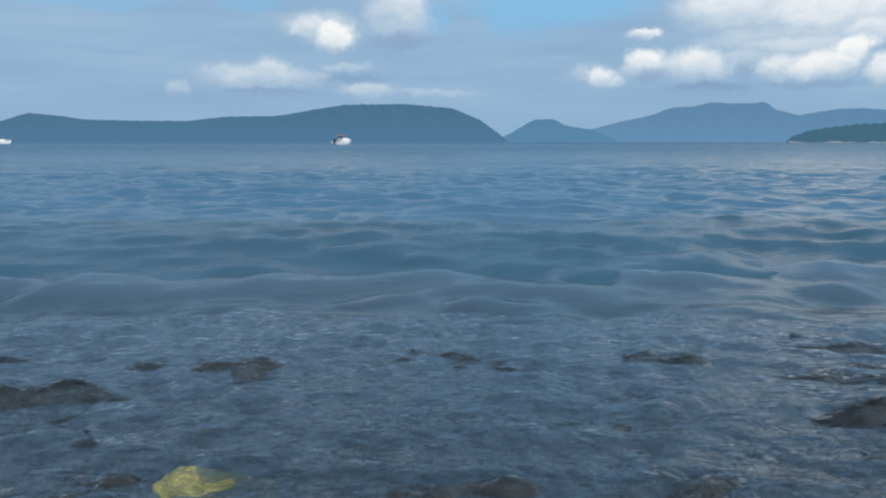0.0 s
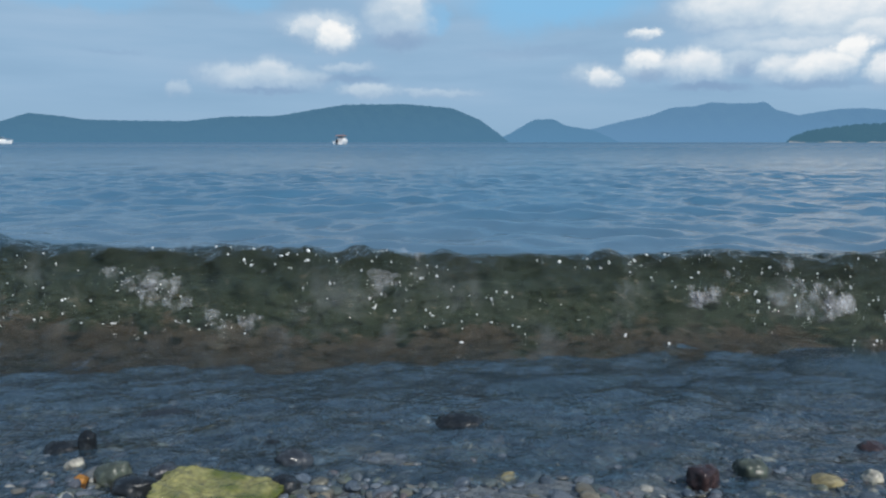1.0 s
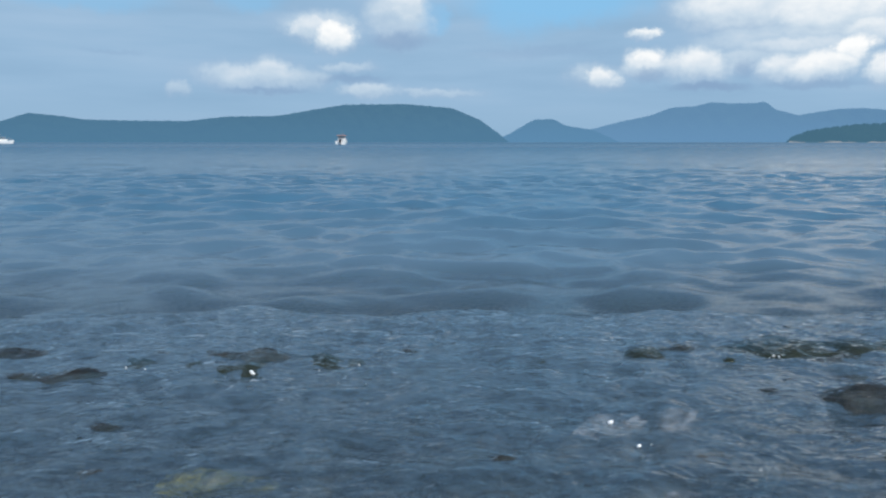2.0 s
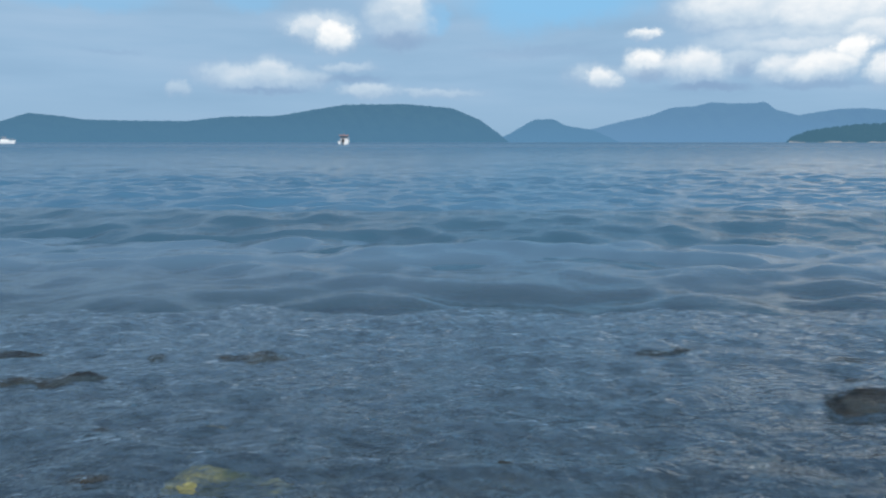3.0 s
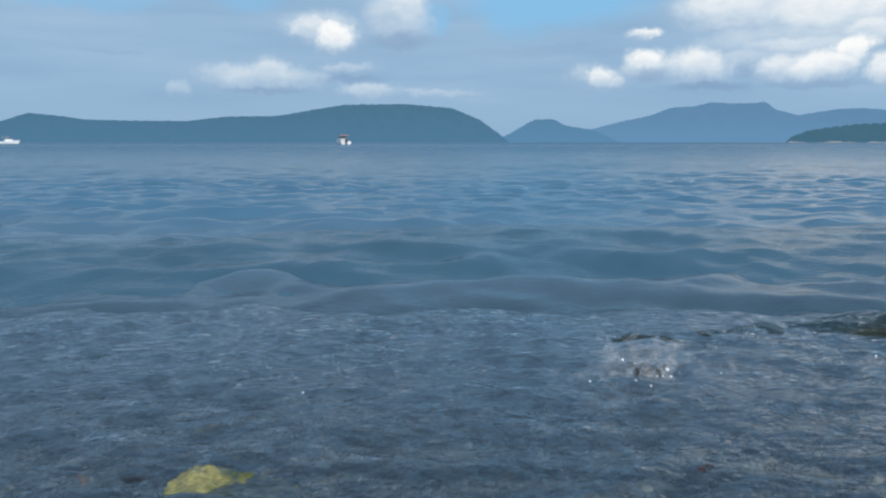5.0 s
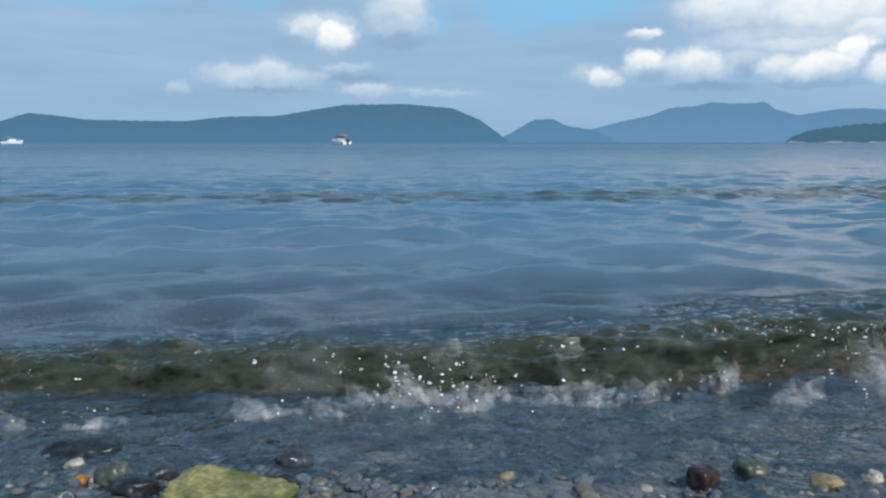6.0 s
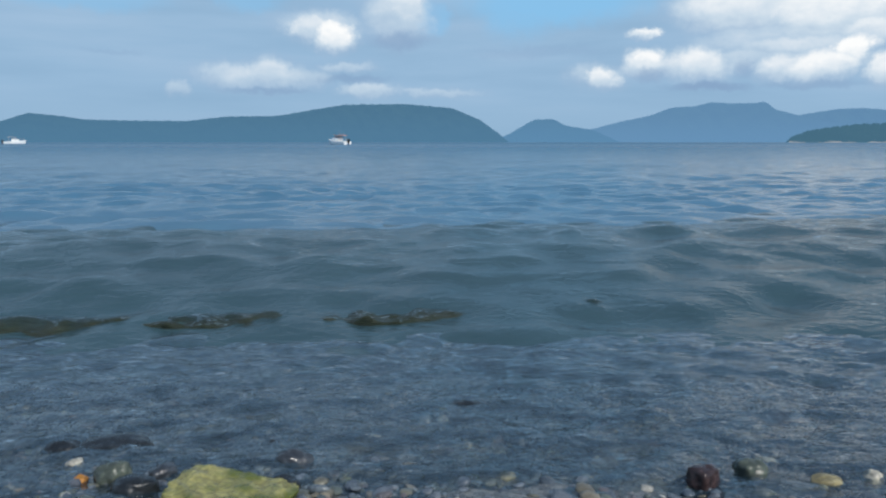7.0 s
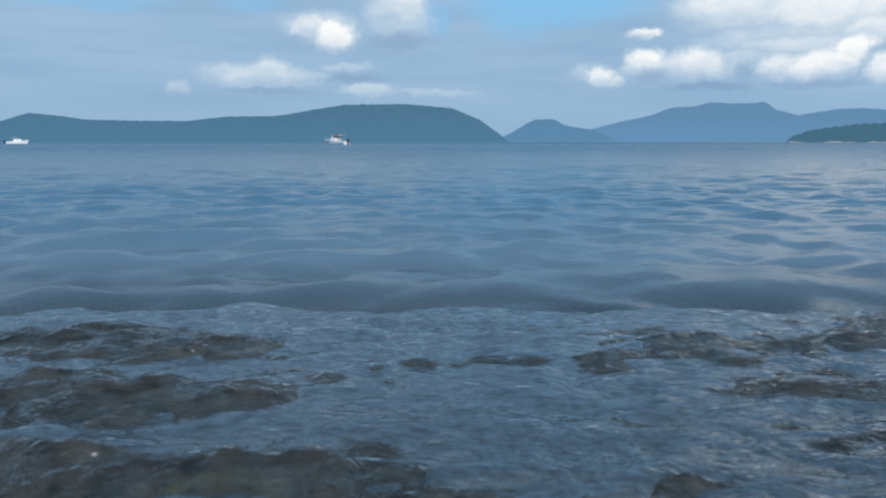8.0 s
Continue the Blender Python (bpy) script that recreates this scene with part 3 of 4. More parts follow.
# ---------------------------------------------------------------- far land
def ridge(name, rows, dist, depth, mat, label, rough=1.0, seed=0, step=0.12):
    """A hill range from its skyline (bearing and height in degrees) at a distance; slopes run down on both sides to the sea."""
    rows = np.array(rows)
    az = np.arange(rows[0, 0], rows[-1, 0] + 1e-6, step)
    el = np.interp(az, rows[:, 0], rows[:, 1])
    ker = np.hanning(7) / np.hanning(7).sum()
    el = np.convolve(np.pad(el, 3, mode="edge"), ker, "valid")
    top = dist * np.tan(np.radians(el)) + EYE
    top = top + rough * lumpy(az, seed, 4, 9.0)
    vs = np.linspace(-1, 1, 25)
    V = []
    for v in vs:
        d = dist + depth * v
        fall = math.cos(v * math.pi / 2) ** 0.85 if abs(v) < 1 else 0.0
        z = np.maximum(top, 0) * fall * (d / dist) ** (1 if v < 0 else 0) - 1.5
        z = z + 0.05 * top * lumpy(az * 2 + 5 * v, seed + 3, 4, 2.0) * math.sin(min(1, abs(v)) * math.pi)
        V.append(np.stack([d * np.sin(np.radians(az)), d * np.cos(np.radians(az)), z], 1))
    me = mesh_from(name, np.concatenate(V), grid_faces(len(vs), len(az)), mat)
    return tagged(new(name, me), label, "hill", kind="structure")


# each range's blue haze is a glow in its material, stronger low down
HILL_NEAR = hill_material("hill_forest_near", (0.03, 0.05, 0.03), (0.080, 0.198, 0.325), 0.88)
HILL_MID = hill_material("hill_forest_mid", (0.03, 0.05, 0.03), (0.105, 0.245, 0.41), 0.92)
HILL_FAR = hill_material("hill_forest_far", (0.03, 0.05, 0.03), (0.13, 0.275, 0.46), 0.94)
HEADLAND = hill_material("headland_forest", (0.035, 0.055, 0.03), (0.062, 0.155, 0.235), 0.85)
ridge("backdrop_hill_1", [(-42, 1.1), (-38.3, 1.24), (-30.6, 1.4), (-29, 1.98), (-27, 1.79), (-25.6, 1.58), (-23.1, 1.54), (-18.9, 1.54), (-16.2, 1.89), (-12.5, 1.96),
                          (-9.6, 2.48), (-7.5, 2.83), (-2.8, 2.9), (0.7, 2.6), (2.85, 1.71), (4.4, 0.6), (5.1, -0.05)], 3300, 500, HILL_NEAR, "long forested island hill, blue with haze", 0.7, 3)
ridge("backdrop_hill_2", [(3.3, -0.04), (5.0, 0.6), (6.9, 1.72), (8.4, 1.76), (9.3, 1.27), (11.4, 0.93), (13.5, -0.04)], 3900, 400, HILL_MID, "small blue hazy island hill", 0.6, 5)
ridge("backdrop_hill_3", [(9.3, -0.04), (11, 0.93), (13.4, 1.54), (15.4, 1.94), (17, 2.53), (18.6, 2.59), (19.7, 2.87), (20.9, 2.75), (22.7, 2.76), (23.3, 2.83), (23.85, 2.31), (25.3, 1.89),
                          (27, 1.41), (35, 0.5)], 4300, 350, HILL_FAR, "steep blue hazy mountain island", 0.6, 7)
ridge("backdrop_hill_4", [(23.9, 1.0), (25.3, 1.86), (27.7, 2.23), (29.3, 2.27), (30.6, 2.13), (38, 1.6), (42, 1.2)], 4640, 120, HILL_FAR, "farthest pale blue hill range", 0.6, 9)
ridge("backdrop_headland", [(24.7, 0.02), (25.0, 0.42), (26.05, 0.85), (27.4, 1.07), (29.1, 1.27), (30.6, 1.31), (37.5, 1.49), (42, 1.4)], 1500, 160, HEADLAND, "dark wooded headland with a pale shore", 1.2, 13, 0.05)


def build_shore_strip():
    """The pale shingle under the headland's trees."""
    mat = plain_material("pale_shingle", (0.27, 0.27, 0.27), 0.9, vary=0.3, scale=0.05)
    az = np.radians(np.arange(24.9, 42, 0.05))
    deg = np.degrees(az)
    h = 0.8 + 1.1 * np.clip(lumpy(deg, 19, 4, 2.5), -0.9, 1.2)
    V = []
    for d, k in ((1322, -0.6), (1328, 0.5), (1336, 1.0), (1350, 0.8)):
        V.append(np.stack([d * np.sin(az), d * np.cos(az), np.where(k < 0, -0.6, h * k)], 1))
    me = mesh_from("backdrop_shore", np.concatenate(V), grid_faces(4, len(az)), mat)
    return tagged(new("backdrop_shore", me), "pale strip of shingle at the headland's foot", "shore", kind="structure")


build_shore_strip()


# ---------------------------------------------------------------- boats
WHITE = plain_material("white_gelcoat", (0.82, 0.82, 0.80), 0.25, vary=0.05)
DARK = plain_material("black_engine", (0.02, 0.02, 0.022), 0.3)
GLASS = plain_material("tinted_window", (0.16, 0.20, 0.23), 0.08)
ORANGE = plain_material("orange_canvas", (0.68, 0.30, 0.19), 0.8)
STEEL = plain_material("rail_steel", (0.6, 0.6, 0.6), 0.25, 1.0)
GREYCANVAS = plain_material("grey_canvas", (0.48, 0.46, 0.46), 0.8)


def box(bm, a, b, bevel=0.0):
    m = Matrix.Translation([(p + q) / 2 for p, q in zip(a, b)]) @ Matrix.Diagonal([*[q - p for p, q in zip(a, b)], 1])
    r = bmesh.ops.create_cube(bm, size=1.0, matrix=m)
    if bevel:
        es = list({e for v in r["verts"] for e in v.link_edges})
        bmesh.ops.bevel(bm, geom=es, offset=bevel, segments=2, affect="EDGES", profile=0.5)


def rod(bm, a, b, r):
    a, b = Vector(a), Vector(b)
    q = (b - a).to_track_quat("Z", "Y").to_matrix().to_4x4()
    bmesh.ops.create_cone(bm, cap_ends=True, segments=8, radius1=r, radius2=r, depth=(b - a).length, matrix=Matrix.Translation((a + b) / 2) @ q)


def boat(label, length, canvas, engines):
    """A small motor boat; its bow points along y, its stern stands at the origin."""
    ob = tagged(new("motor_boat"), label, "boat", "boats at anchor")
    half = length * 0.19
    bm = bmesh.new()
    rings = []
    for i in range(13):
        s = i / 12
        y = s * length
        w = half * (1 - max(0, (s - 0.45) / 0.55) ** 2.3) + 0.02
        sheer = 0.75 + 0.5 * s ** 2
        pts = [(-w, sheer), (-w * 0.97, 0.45), (-w * 0.85, 0.05), (-w * 0.45, -0.22), (0, -0.35 + 0.2 * s ** 3),
               (w * 0.45, -0.22), (w * 0.85, 0.05), (w * 0.97, 0.45), (w, sheer)]
        rings.append([bm.verts.new((x, y + 0.35 * z * s, z)) for x, z in pts])
    for r, q in zip(rings, rings[1:]):
        for j in range(8):
            bm.faces.new((r[j], r[j + 1], q[j + 1], q[j]))
        bm.faces.new((r[8], r[0], q[0], q[8]))
    bm.faces.new(rings[0])
    bmesh.ops.recalc_face_normals(bm, faces=bm.faces)
    part("hull", bm, WHITE, ob, smooth=False)
    bm = bmesh.new()
    box(bm, (-half * 0.72, length * 0.36, 0.8), (half * 0.72, length * 0.72, 1.45), 0.14)
    cabin = part("cabin", bm, WHITE, ob)
    bm = bmesh.new()
    box(bm, (-half * 0.66, length * 0.40, 1.47), (half * 0.66, length * 0.56, 1.88), 0.06)
    part("windscreen", bm, GLASS, cabin, "dark tinted windscreen")
    bm = bmesh.new()
    box(bm, (-half * 0.85, length * 0.20, 2.02), (half * 0.85, length * 0.60, 2.12), 0.045)
    part("canopy", bm, canvas, ob)
    for x in (-1, 1):
        for y in (0.24, 0.56):
            bm = bmesh.new()
            rod(bm, (x * half * 0.78, y * length, 0.8), (x * half * 0.78, y * length, 2.04), 0.035)
            part("canopy_post", bm, STEEL, ob)
        bm = bmesh.new()
        rod(bm, (x * half * 0.85, length * 0.62, 1.45), (x * half * 0.3, length * 0.97, 1.75), 0.025)
        part("bow_rail", bm, STEEL, ob)
    for x in engines:
        bm = bmesh.new()
        box(bm, (x - 0.22, -0.62, 0.55), (x + 0.22, -0.08, 1.25), 0.09)
        box(bm, (x - 0.10, -0.5, -0.4), (x + 0.10, -0.2, 0.6), 0.03)
        part("outboard_engine", bm, DARK, ob, "black outboard engine")
    bm = bmesh.new()
    rod(bm, (0, length * 0.45, 2.1), (0, length * 0.43, 3.1), 0.02)
    part("aerial", bm, STEEL, ob)
    return ob


boat_near = boat("white motor boat with an orange canopy at anchor", 5.8, ORANGE, (0.0,))
boat_edge = boat("white motor boat with a grey canopy at anchor", 5.6, GREYCANVAS, (-0.3, 0.3))


# ---------------------------------------------------------------- stones on the beach
def stone_mesh(name, seed, level, rough, mat, flat=1.0, angular=0.0):
    v, f = icosphere(level)
    out = []
    for p in v:
        q = Vector(p)
        d = noise.noise(q * 1.1 + Vector((seed * 5.7, seed, 0))) * rough + noise.noise(q * 2.7 + Vector((0, seed * 3.1, 0))) * rough * 0.45
        if level > 2:
            d += noise.fractal(q * 6.0 + Vector((seed, 0, 0)), 0.8, 2.0, 3) * rough * 0.10
        w = q * (1 + d)
        if angular:
            m = max(abs(w.x), abs(w.y), abs(w.z))
            w = w * (1 - angular) + w / m * angular * 0.85
        out.append((w.x, w.y, w.z * flat))
    return mesh_from(name, out, f, mat, smooth=True)


ROCK_MAT = stone_material("algae_covered_sandstone", [(0, (0.16, 0.15, 0.040)), (1, (0.36, 0.34, 0.15))], rough=0.13, scale=75.0, bump=1.0, algae=(0.085, 0.10, 0.020))


def build_rock():
    """Long yellow-green block, layered, with a ledge along its front."""
    bm = bmesh.new()
    bmesh.ops.create_cube(bm, size=1.0)
    bmesh.ops.subdivide_edges(bm, edges=bm.edges[:], cuts=39, use_grid_fill=True)
    for v in bm.verts:
        p = v.co * 2
        r = (abs(p.x) ** 9 + abs(p.y) ** 7 + abs(p.z) ** 7) ** (1 / 8)
        x, y, z = p / max(r, 1e-6)
        # the top is highest near one end, steps down and runs level to the other
        top = 0.74 + 0.24 / (1 + math.exp((x + 0.30) * 5)) - 0.26 / (1 + math.exp(-(x - 0.88) * 12)) + 0.03 * math.sin(9 * x)
        if z > 0:
            x *= 1 + 0.10 * z
            z *= top
        n1 = noise.fractal(Vector((x * 1.6 + 4, y * 1.3 + 1, z * 1.6 + 2)), 0.8, 2.0, 6)
        n2 = abs(noise.noise(Vector((x * 2.4, y * 1.5, z * 5.0))))
        line = 0.40 + 0.07 * math.sin(2.6 * x + 0.5)
        crack = 0.30 * math.exp(-((z - line) / 0.06) ** 2)
        if y < -0.2:
            y += crack - (0.12 if z < line else 0.0)
        k = 1 + 0.10 * n1 + 0.12 * n2 - 0.05 * abs(noise.noise(Vector((x * 6, y * 5, z * 9))))
        v.co = Vector((x * k * 0.067, y * k * 0.046 - 0.12 * 0.067 * x, z * k * 0.037))
    me = bpy.data.meshes.new("rock")
    for f in bm.faces:
        f.smooth = True
    bm.to_mesh(me)
    bm.free()
    me.materials.append(ROCK_MAT)
    return tagged(new("rock", me), "long yellow-green algae-covered rock among wet pebbles", "rock")


rock = build_rock()


def tone(name, c, rough=0.22):
    return stone_material(name, [(0, tuple(q * 0.75 for q in c)), (1, tuple(q * 1.3 for q in c))], rough=rough, scale=60.0)


BLACK_STONE, GREEN_STONE, WHITE_STONE = tone("black_stone", (0.014, 0.017, 0.020)), tone("green_stone", (0.060, 0.074, 0.062)), tone("pale_stone", (0.34, 0.33, 0.28))
AMBER_STONE, RED_STONE, SAND_STONE, SLATE_STONE = tone("amber_stone", (0.30, 0.14, 0.03)), tone("red_stone", (0.040, 0.027, 0.028)), tone("sand_stone", (0.20, 0.175, 0.095)), tone("slate_stone", (0.035, 0.042, 0.052))
STONES_ONE_END = [
    # x, y, length, width, height, turn, squareness, material, label
    (-0.535, 0.985, 0.050, 0.040, 0.030, 10, 0.2, BLACK_STONE, "black wet stone, low and rounded"),
    (-0.502, 0.990, 0.022, 0.024, 0.048, 0, 0.3, BLACK_STONE, "black upright wet stone beside a rounded one"),
    (-0.491, 0.935, 0.024, 0.020, 0.018, 30, 0.0, WHITE_STONE, "small pale round wet pebble"),
    (-0.455, 0.876, 0.015, 0.015, 0.015, 0, 0.0, AMBER_STONE, "small amber-orange wet pebble"),
    (-0.418, 0.885, 0.042, 0.034, 0.034, 20, 0.2, GREEN_STONE, "mottled grey-green stone on wet gravel"),
    (-0.372, 0.835, 0.050, 0.040, 0.032, 0, 0.2, BLACK_STONE, "dark stone against the yellow rock"),
    (-0.360, 0.895, 0.036, 0.030, 0.026, 40, 0.3, SLATE_STONE, "dark slate stone behind the yellow rock"),
    (-0.455, 1.150, 0.098, 0.055, 0.030, 5, 0.2, BLACK_STONE, "flat black slab of stone at the water's edge"),
    (-0.365, 1.100, 0.052, 0.034, 0.014, -5, 0.2, SAND_STONE, "flat sandy-yellow stone in thin water"),
    (-0.247, 1.005, 0.034, 0.028, 0.022, 0, 0.1, BLACK_STONE, "small black stone among wet pebbles"),
    (-0.200, 0.935, 0.044, 0.036, 0.034, 15, 0.2, SLATE_STONE, "rounded dark blue-grey stone on gravel"),
    (-0.195, 0.845, 0.040, 0.030, 0.026, 15, 0.2, BLACK_STONE, "dark stone at the rock's end"),
]
STONES_OTHER_END = [
    (0.028, 1.105, 0.078, 0.052, 0.042, 0, 0.25, BLACK_STONE, "large dark boulder-like stone at the water's edge"),
    (0.112, 1.040, 0.030, 0.026, 0.020, 0, 0.1, SLATE_STONE, "small slate-grey stone on wet gravel"),
    (0.080, 0.890, 0.024, 0.018, 0.014, 0, 0.0, SAND_STONE, "small cream-yellow pebble on wet gravel"),
    (0.322, 0.862, 0.036, 0.030, 0.040, 35, 0.45, RED_STONE, "dark reddish angular stone with a peak"),
    (0.398, 0.898, 0.040, 0.034, 0.034, 10, 0.15, GREEN_STONE, "grey-green rounded stone on wet gravel"),
    (0.600, 0.980, 0.046, 0.032, 0.028, -15, 0.1, RED_STONE, "dark red-brown stone on wet gravel"),
    (0.540, 0.876, 0.022, 0.020, 0.022, 0, 0.0, WHITE_STONE, "small cream pebble on wet gravel"),
    (0.480, 0.868, 0.040, 0.026, 0.018, 0, 0.1, SAND_STONE, "flat sandy pebble on wet gravel"),
    (0.565, 0.850, 0.036, 0.030, 0.022, 0, 0.1, BLACK_STONE, "shiny black pebble on wet gravel"),
    (0.771, 1.360, 0.040, 0.028, 0.014, 0, 0.1, WHITE_STONE, "flat pale stone under thin water"),
]


STONES = STONES_ONE_END + STONES_OTHER_END


def build_stones():
    made = []
    for i, (x, y, a, b, c, turn, square, mat, label) in enumerate(STONES):
        me = stone_mesh("stone", 30 + i, 4, 0.30, mat, 1.0, square)
        v = np.array([q.co[:] for q in me.vertices]) * np.array([a, b, c]) * 0.55
        me.vertices.foreach_set("co", v.astype(np.float32).ravel())
        me.update()
        ob = tagged(new("stone", me), label, "stone", "stones on the beach")
        ob.matrix_world = pose(x, y, float(ground_z(y)) + c * 0.22, 0, 0, turn)
        made.append(ob)
    return made


PLACED = build_stones()


# ---------------------------------------------------------------- pebbles
def build_pebbles():
    rng = np.random.RandomState(77)
    shapes = [stone_mesh("pebble", 200 + i, 2, 0.30, PEBBLE_ONE, 0.52) for i in range(12)]
    raw = [(np.array([q.co[:] for q in me.vertices]), np.array([p.vertices[:] for p in me.polygons])) for me in shapes]
    V, F, base, singles = [], [], 0, 0
    for i in range(13000):
        y = 0.68 + 1.9 * rng.rand() ** 1.5
        x = rng.uniform(-1, 1) * (0.35 + 0.72 * y)
        r = 0.0035 + 0.0060 * rng.rand() ** 2 + (0.009 * rng.rand() if rng.rand() < 0.09 else 0)
        e = Matrix(Euler((rng.normal(0, 0.25), rng.normal(0, 0.25), rng.rand() * 6.283)).to_matrix())
        s = (r * rng.uniform(0.9, 1.5), r, r * rng.uniform(0.7, 1.1))
        z = float(ground_z(y)) + r * 0.10 + 0.002 * rng.rand()
        k = rng.randint(12)
        if r > 0.0075 and 0.76 < y < 1.12 and singles < 280:
            ob = new("pebble", shapes[k])
            ob.parent = ground
            ob.matrix_basis = Matrix.LocRotScale((x, y, z), e, s)
            singles += 1
        else:
            m = np.array(e)
            V.append((raw[k][0] * np.array(s)) @ m.T + np.array([x, y, z]))
            F.append(raw[k][1] + base)
            base += len(raw[k][0])
    ob = new("pebbles", mesh_from("pebbles", np.concatenate(V), np.concatenate(F), PEBBLE_JOINED))
    ob.parent = ground
    tagged(ob, "small wet pebbles of mixed colours", kind="stuff")


build_pebbles()


# ---------------------------------------------------------------- what moves
def swash(t, level, edge):
    """The thin sheet of water: its height at the foot of the beach, and how far up the beach its edge stands."""
    level, edge = level + 0.024, edge - 0.12
    s = (SLOPE * (SHORE - edge) - level) / (2.0 - edge)
    return t, pose(0.0, 2.0 + (edge - 1.0) * 0.15, level, -math.degrees(math.atan(s)))


def wave_at(rows, t):
    """Where a wave's foot stands and how high it rides at a time."""
    r = np.array(rows)
    return float(np.interp(t, r[:, 0], r[:, 1])), float(np.interp(t, r[:, 0], r[:, 2]))


def burst(made, rows, t0, path):
    """Foam breaks out of a wave about t0, tumbles ahead of it and sinks. path: seconds after t0, metres ahead of the foot, height."""
    foot = wave_at(rows, t0)[0]
    for ob, x, k, turn, late in made:
        t = t0 + 0.2 * (late - 0.5)
        keys = [(0.0, pose(x, 0.36, -0.16))]
        for dt, ahead, high in path:
            y, z = wave_at(rows, t + dt)
            if dt < 0:
                keys.append((t + dt, pose(x, -ahead, high, 20 * dt, turn * 0.3)))
                continue
            keys.append((t + dt, pose(x, foot - ahead - y, high + 0.02 * (late - 0.5) - z, 20 * dt, turn * (0.5 + dt))))
        if keys[-1][0] < 7.8:
            keys.append((8.0, keys[-1][1]))
        walk(ob, [k for k in keys if k[0] < 8.6])


def cling(made, rows, t0, t1):
    """Thin foam that comes through the face of a wave at t0, slides down it and is swallowed at t1."""
    for ob, x, k, turn, late in made:
        t, up = t0 + 0.25 * (late - 0.5), 0.07 + 0.10 * ((late * 7.3) % 1.0)
        face = 0.10 + 0.45 * up
        walk(ob, [(0.0, pose(x, 0.42, -0.10)), (t - 0.3, pose(x, 0.40, up - 0.08)), (t, pose(x, face - 0.015, up, -30, turn)),
                  (t1 - 0.1, pose(x, face - 0.05, up - 0.03, -25, turn)), (t1 + 0.25, pose(x, face + 0.10, up - 0.16, -20, turn)), (8.4, pose(x, 0.35, -0.2, 0, turn))])


def roll(wave, rows):
    """A wave's way: seconds, its foot, how high it rides, its turn and its lean along the crest."""
    walk(wave, [(t, pose(0.0, y, z, 0, lean, turn)) for t, y, z, turn, lean in rows])


def emerge(spray, t0):
    """The white glint flecks come out of the face as the wave steepens."""
    walk(spray, [(0.0, pose(0, 0.10, -0.08)), (t0 - 0.5, pose(0, 0.10, -0.08)), (t0 - 0.1, pose(0, 0, 0)), (8.0, pose(0, 0, 0))])


ROWS_A = [(0.0, 2.6, -0.28, 3, 1), (0.3, 1.93, -0.155, 2.8, 1.8), (0.4, 1.83, -0.119, 4.3, 2.2), (0.5, 1.67, -0.074, 6.7, 2.8), (0.6, 1.65, -0.061, 8.4, 2.6),
          (0.7, 1.61, -0.039, 6.9, 1.9), (0.8, 1.59, -0.01, 3.2, 1.4), (0.9, 1.6, -0.001, 3.8, 1.6), (1.0, 1.59, -0.001, 3.2, 1.4), (1.1, 1.55, -0.012, 5.4, 1.2),
          (1.2, 1.46, -0.027, 6.2, 0.7), (1.3, 1.35, -0.02, 8.7, 1.0), (1.4, 1.28, -0.021, 9.5, 1.1), (1.5, 1.22, -0.019, 9.1, 1.2), (1.6, 1.17, -0.02, 8.7, 0.9),
          (1.7, 1.12, -0.036, 8.0, 0.8), (1.9, 1.12, -0.10, 7, 0.5), (2.1, 1.1, -0.19, 6, 0.3), (2.5, 1.1, -0.35, 6, 0), (8.0, 1.1, -0.36, 6, 0)]
ROWS_B = [(0.0, 5.0, -0.6, 0, 0), (2.8, 3.0, -0.42, 0, 0), (3.1, 2.55, -0.30, -1, 0), (3.3, 2.26, -0.19, -1.8, -0.8), (3.4, 2.16, -0.125, -2.7, -1.4),
          (3.5, 2.06, -0.099, -3.4, -1.8), (3.6, 1.97, -0.094, -0.5, -0.9), (3.7, 1.84, -0.058, -1.5, -1.1), (3.8, 1.67, -0.021, 3.4, -0.8),
          (3.9, 1.65, -0.019, 5.6, -0.6), (4.0, 1.62, -0.008, 6.4, -0.3), (4.1, 1.53, -0.012, 5.3, -0.3), (4.2, 1.47, -0.013, 7.2, 0.1), (4.4, 1.39, -0.033, 6.9, -0.7),
          (4.5, 1.36, -0.045, 7.2, -1.3), (4.7, 1.27, -0.067, 7.9, -2.1), (4.9, 1.30, -0.125, 8, -1.5), (5.1, 1.2, -0.23, 8, -0.5), (5.4, 1.1, -0.36, 8, 0), (8.0, 1.1, -0.37, 8, 0)]
ROWS_C = [(0.0, 6.0, -0.7, 6, 0), (4.9, 2.7, -0.3, 6, 0), (5.4, 1.9, -0.11, 7, -1), (5.8, 1.34, -0.043, 7.3, -1.3), (6.0, 1.2, -0.029, 8.0, -1.2),
          (6.1, 1.14, -0.042, 8.6, -1.6), (6.2, 1.03, -0.042, 7.2, -2.1), (6.3, 0.95, -0.061, 5.6, -2.7), (6.45, 0.98, -0.17, 5, -1.5), (6.8, 0.95, -0.32, 5, 0),
          (8.0, 0.95, -0.33, 5, 0)]
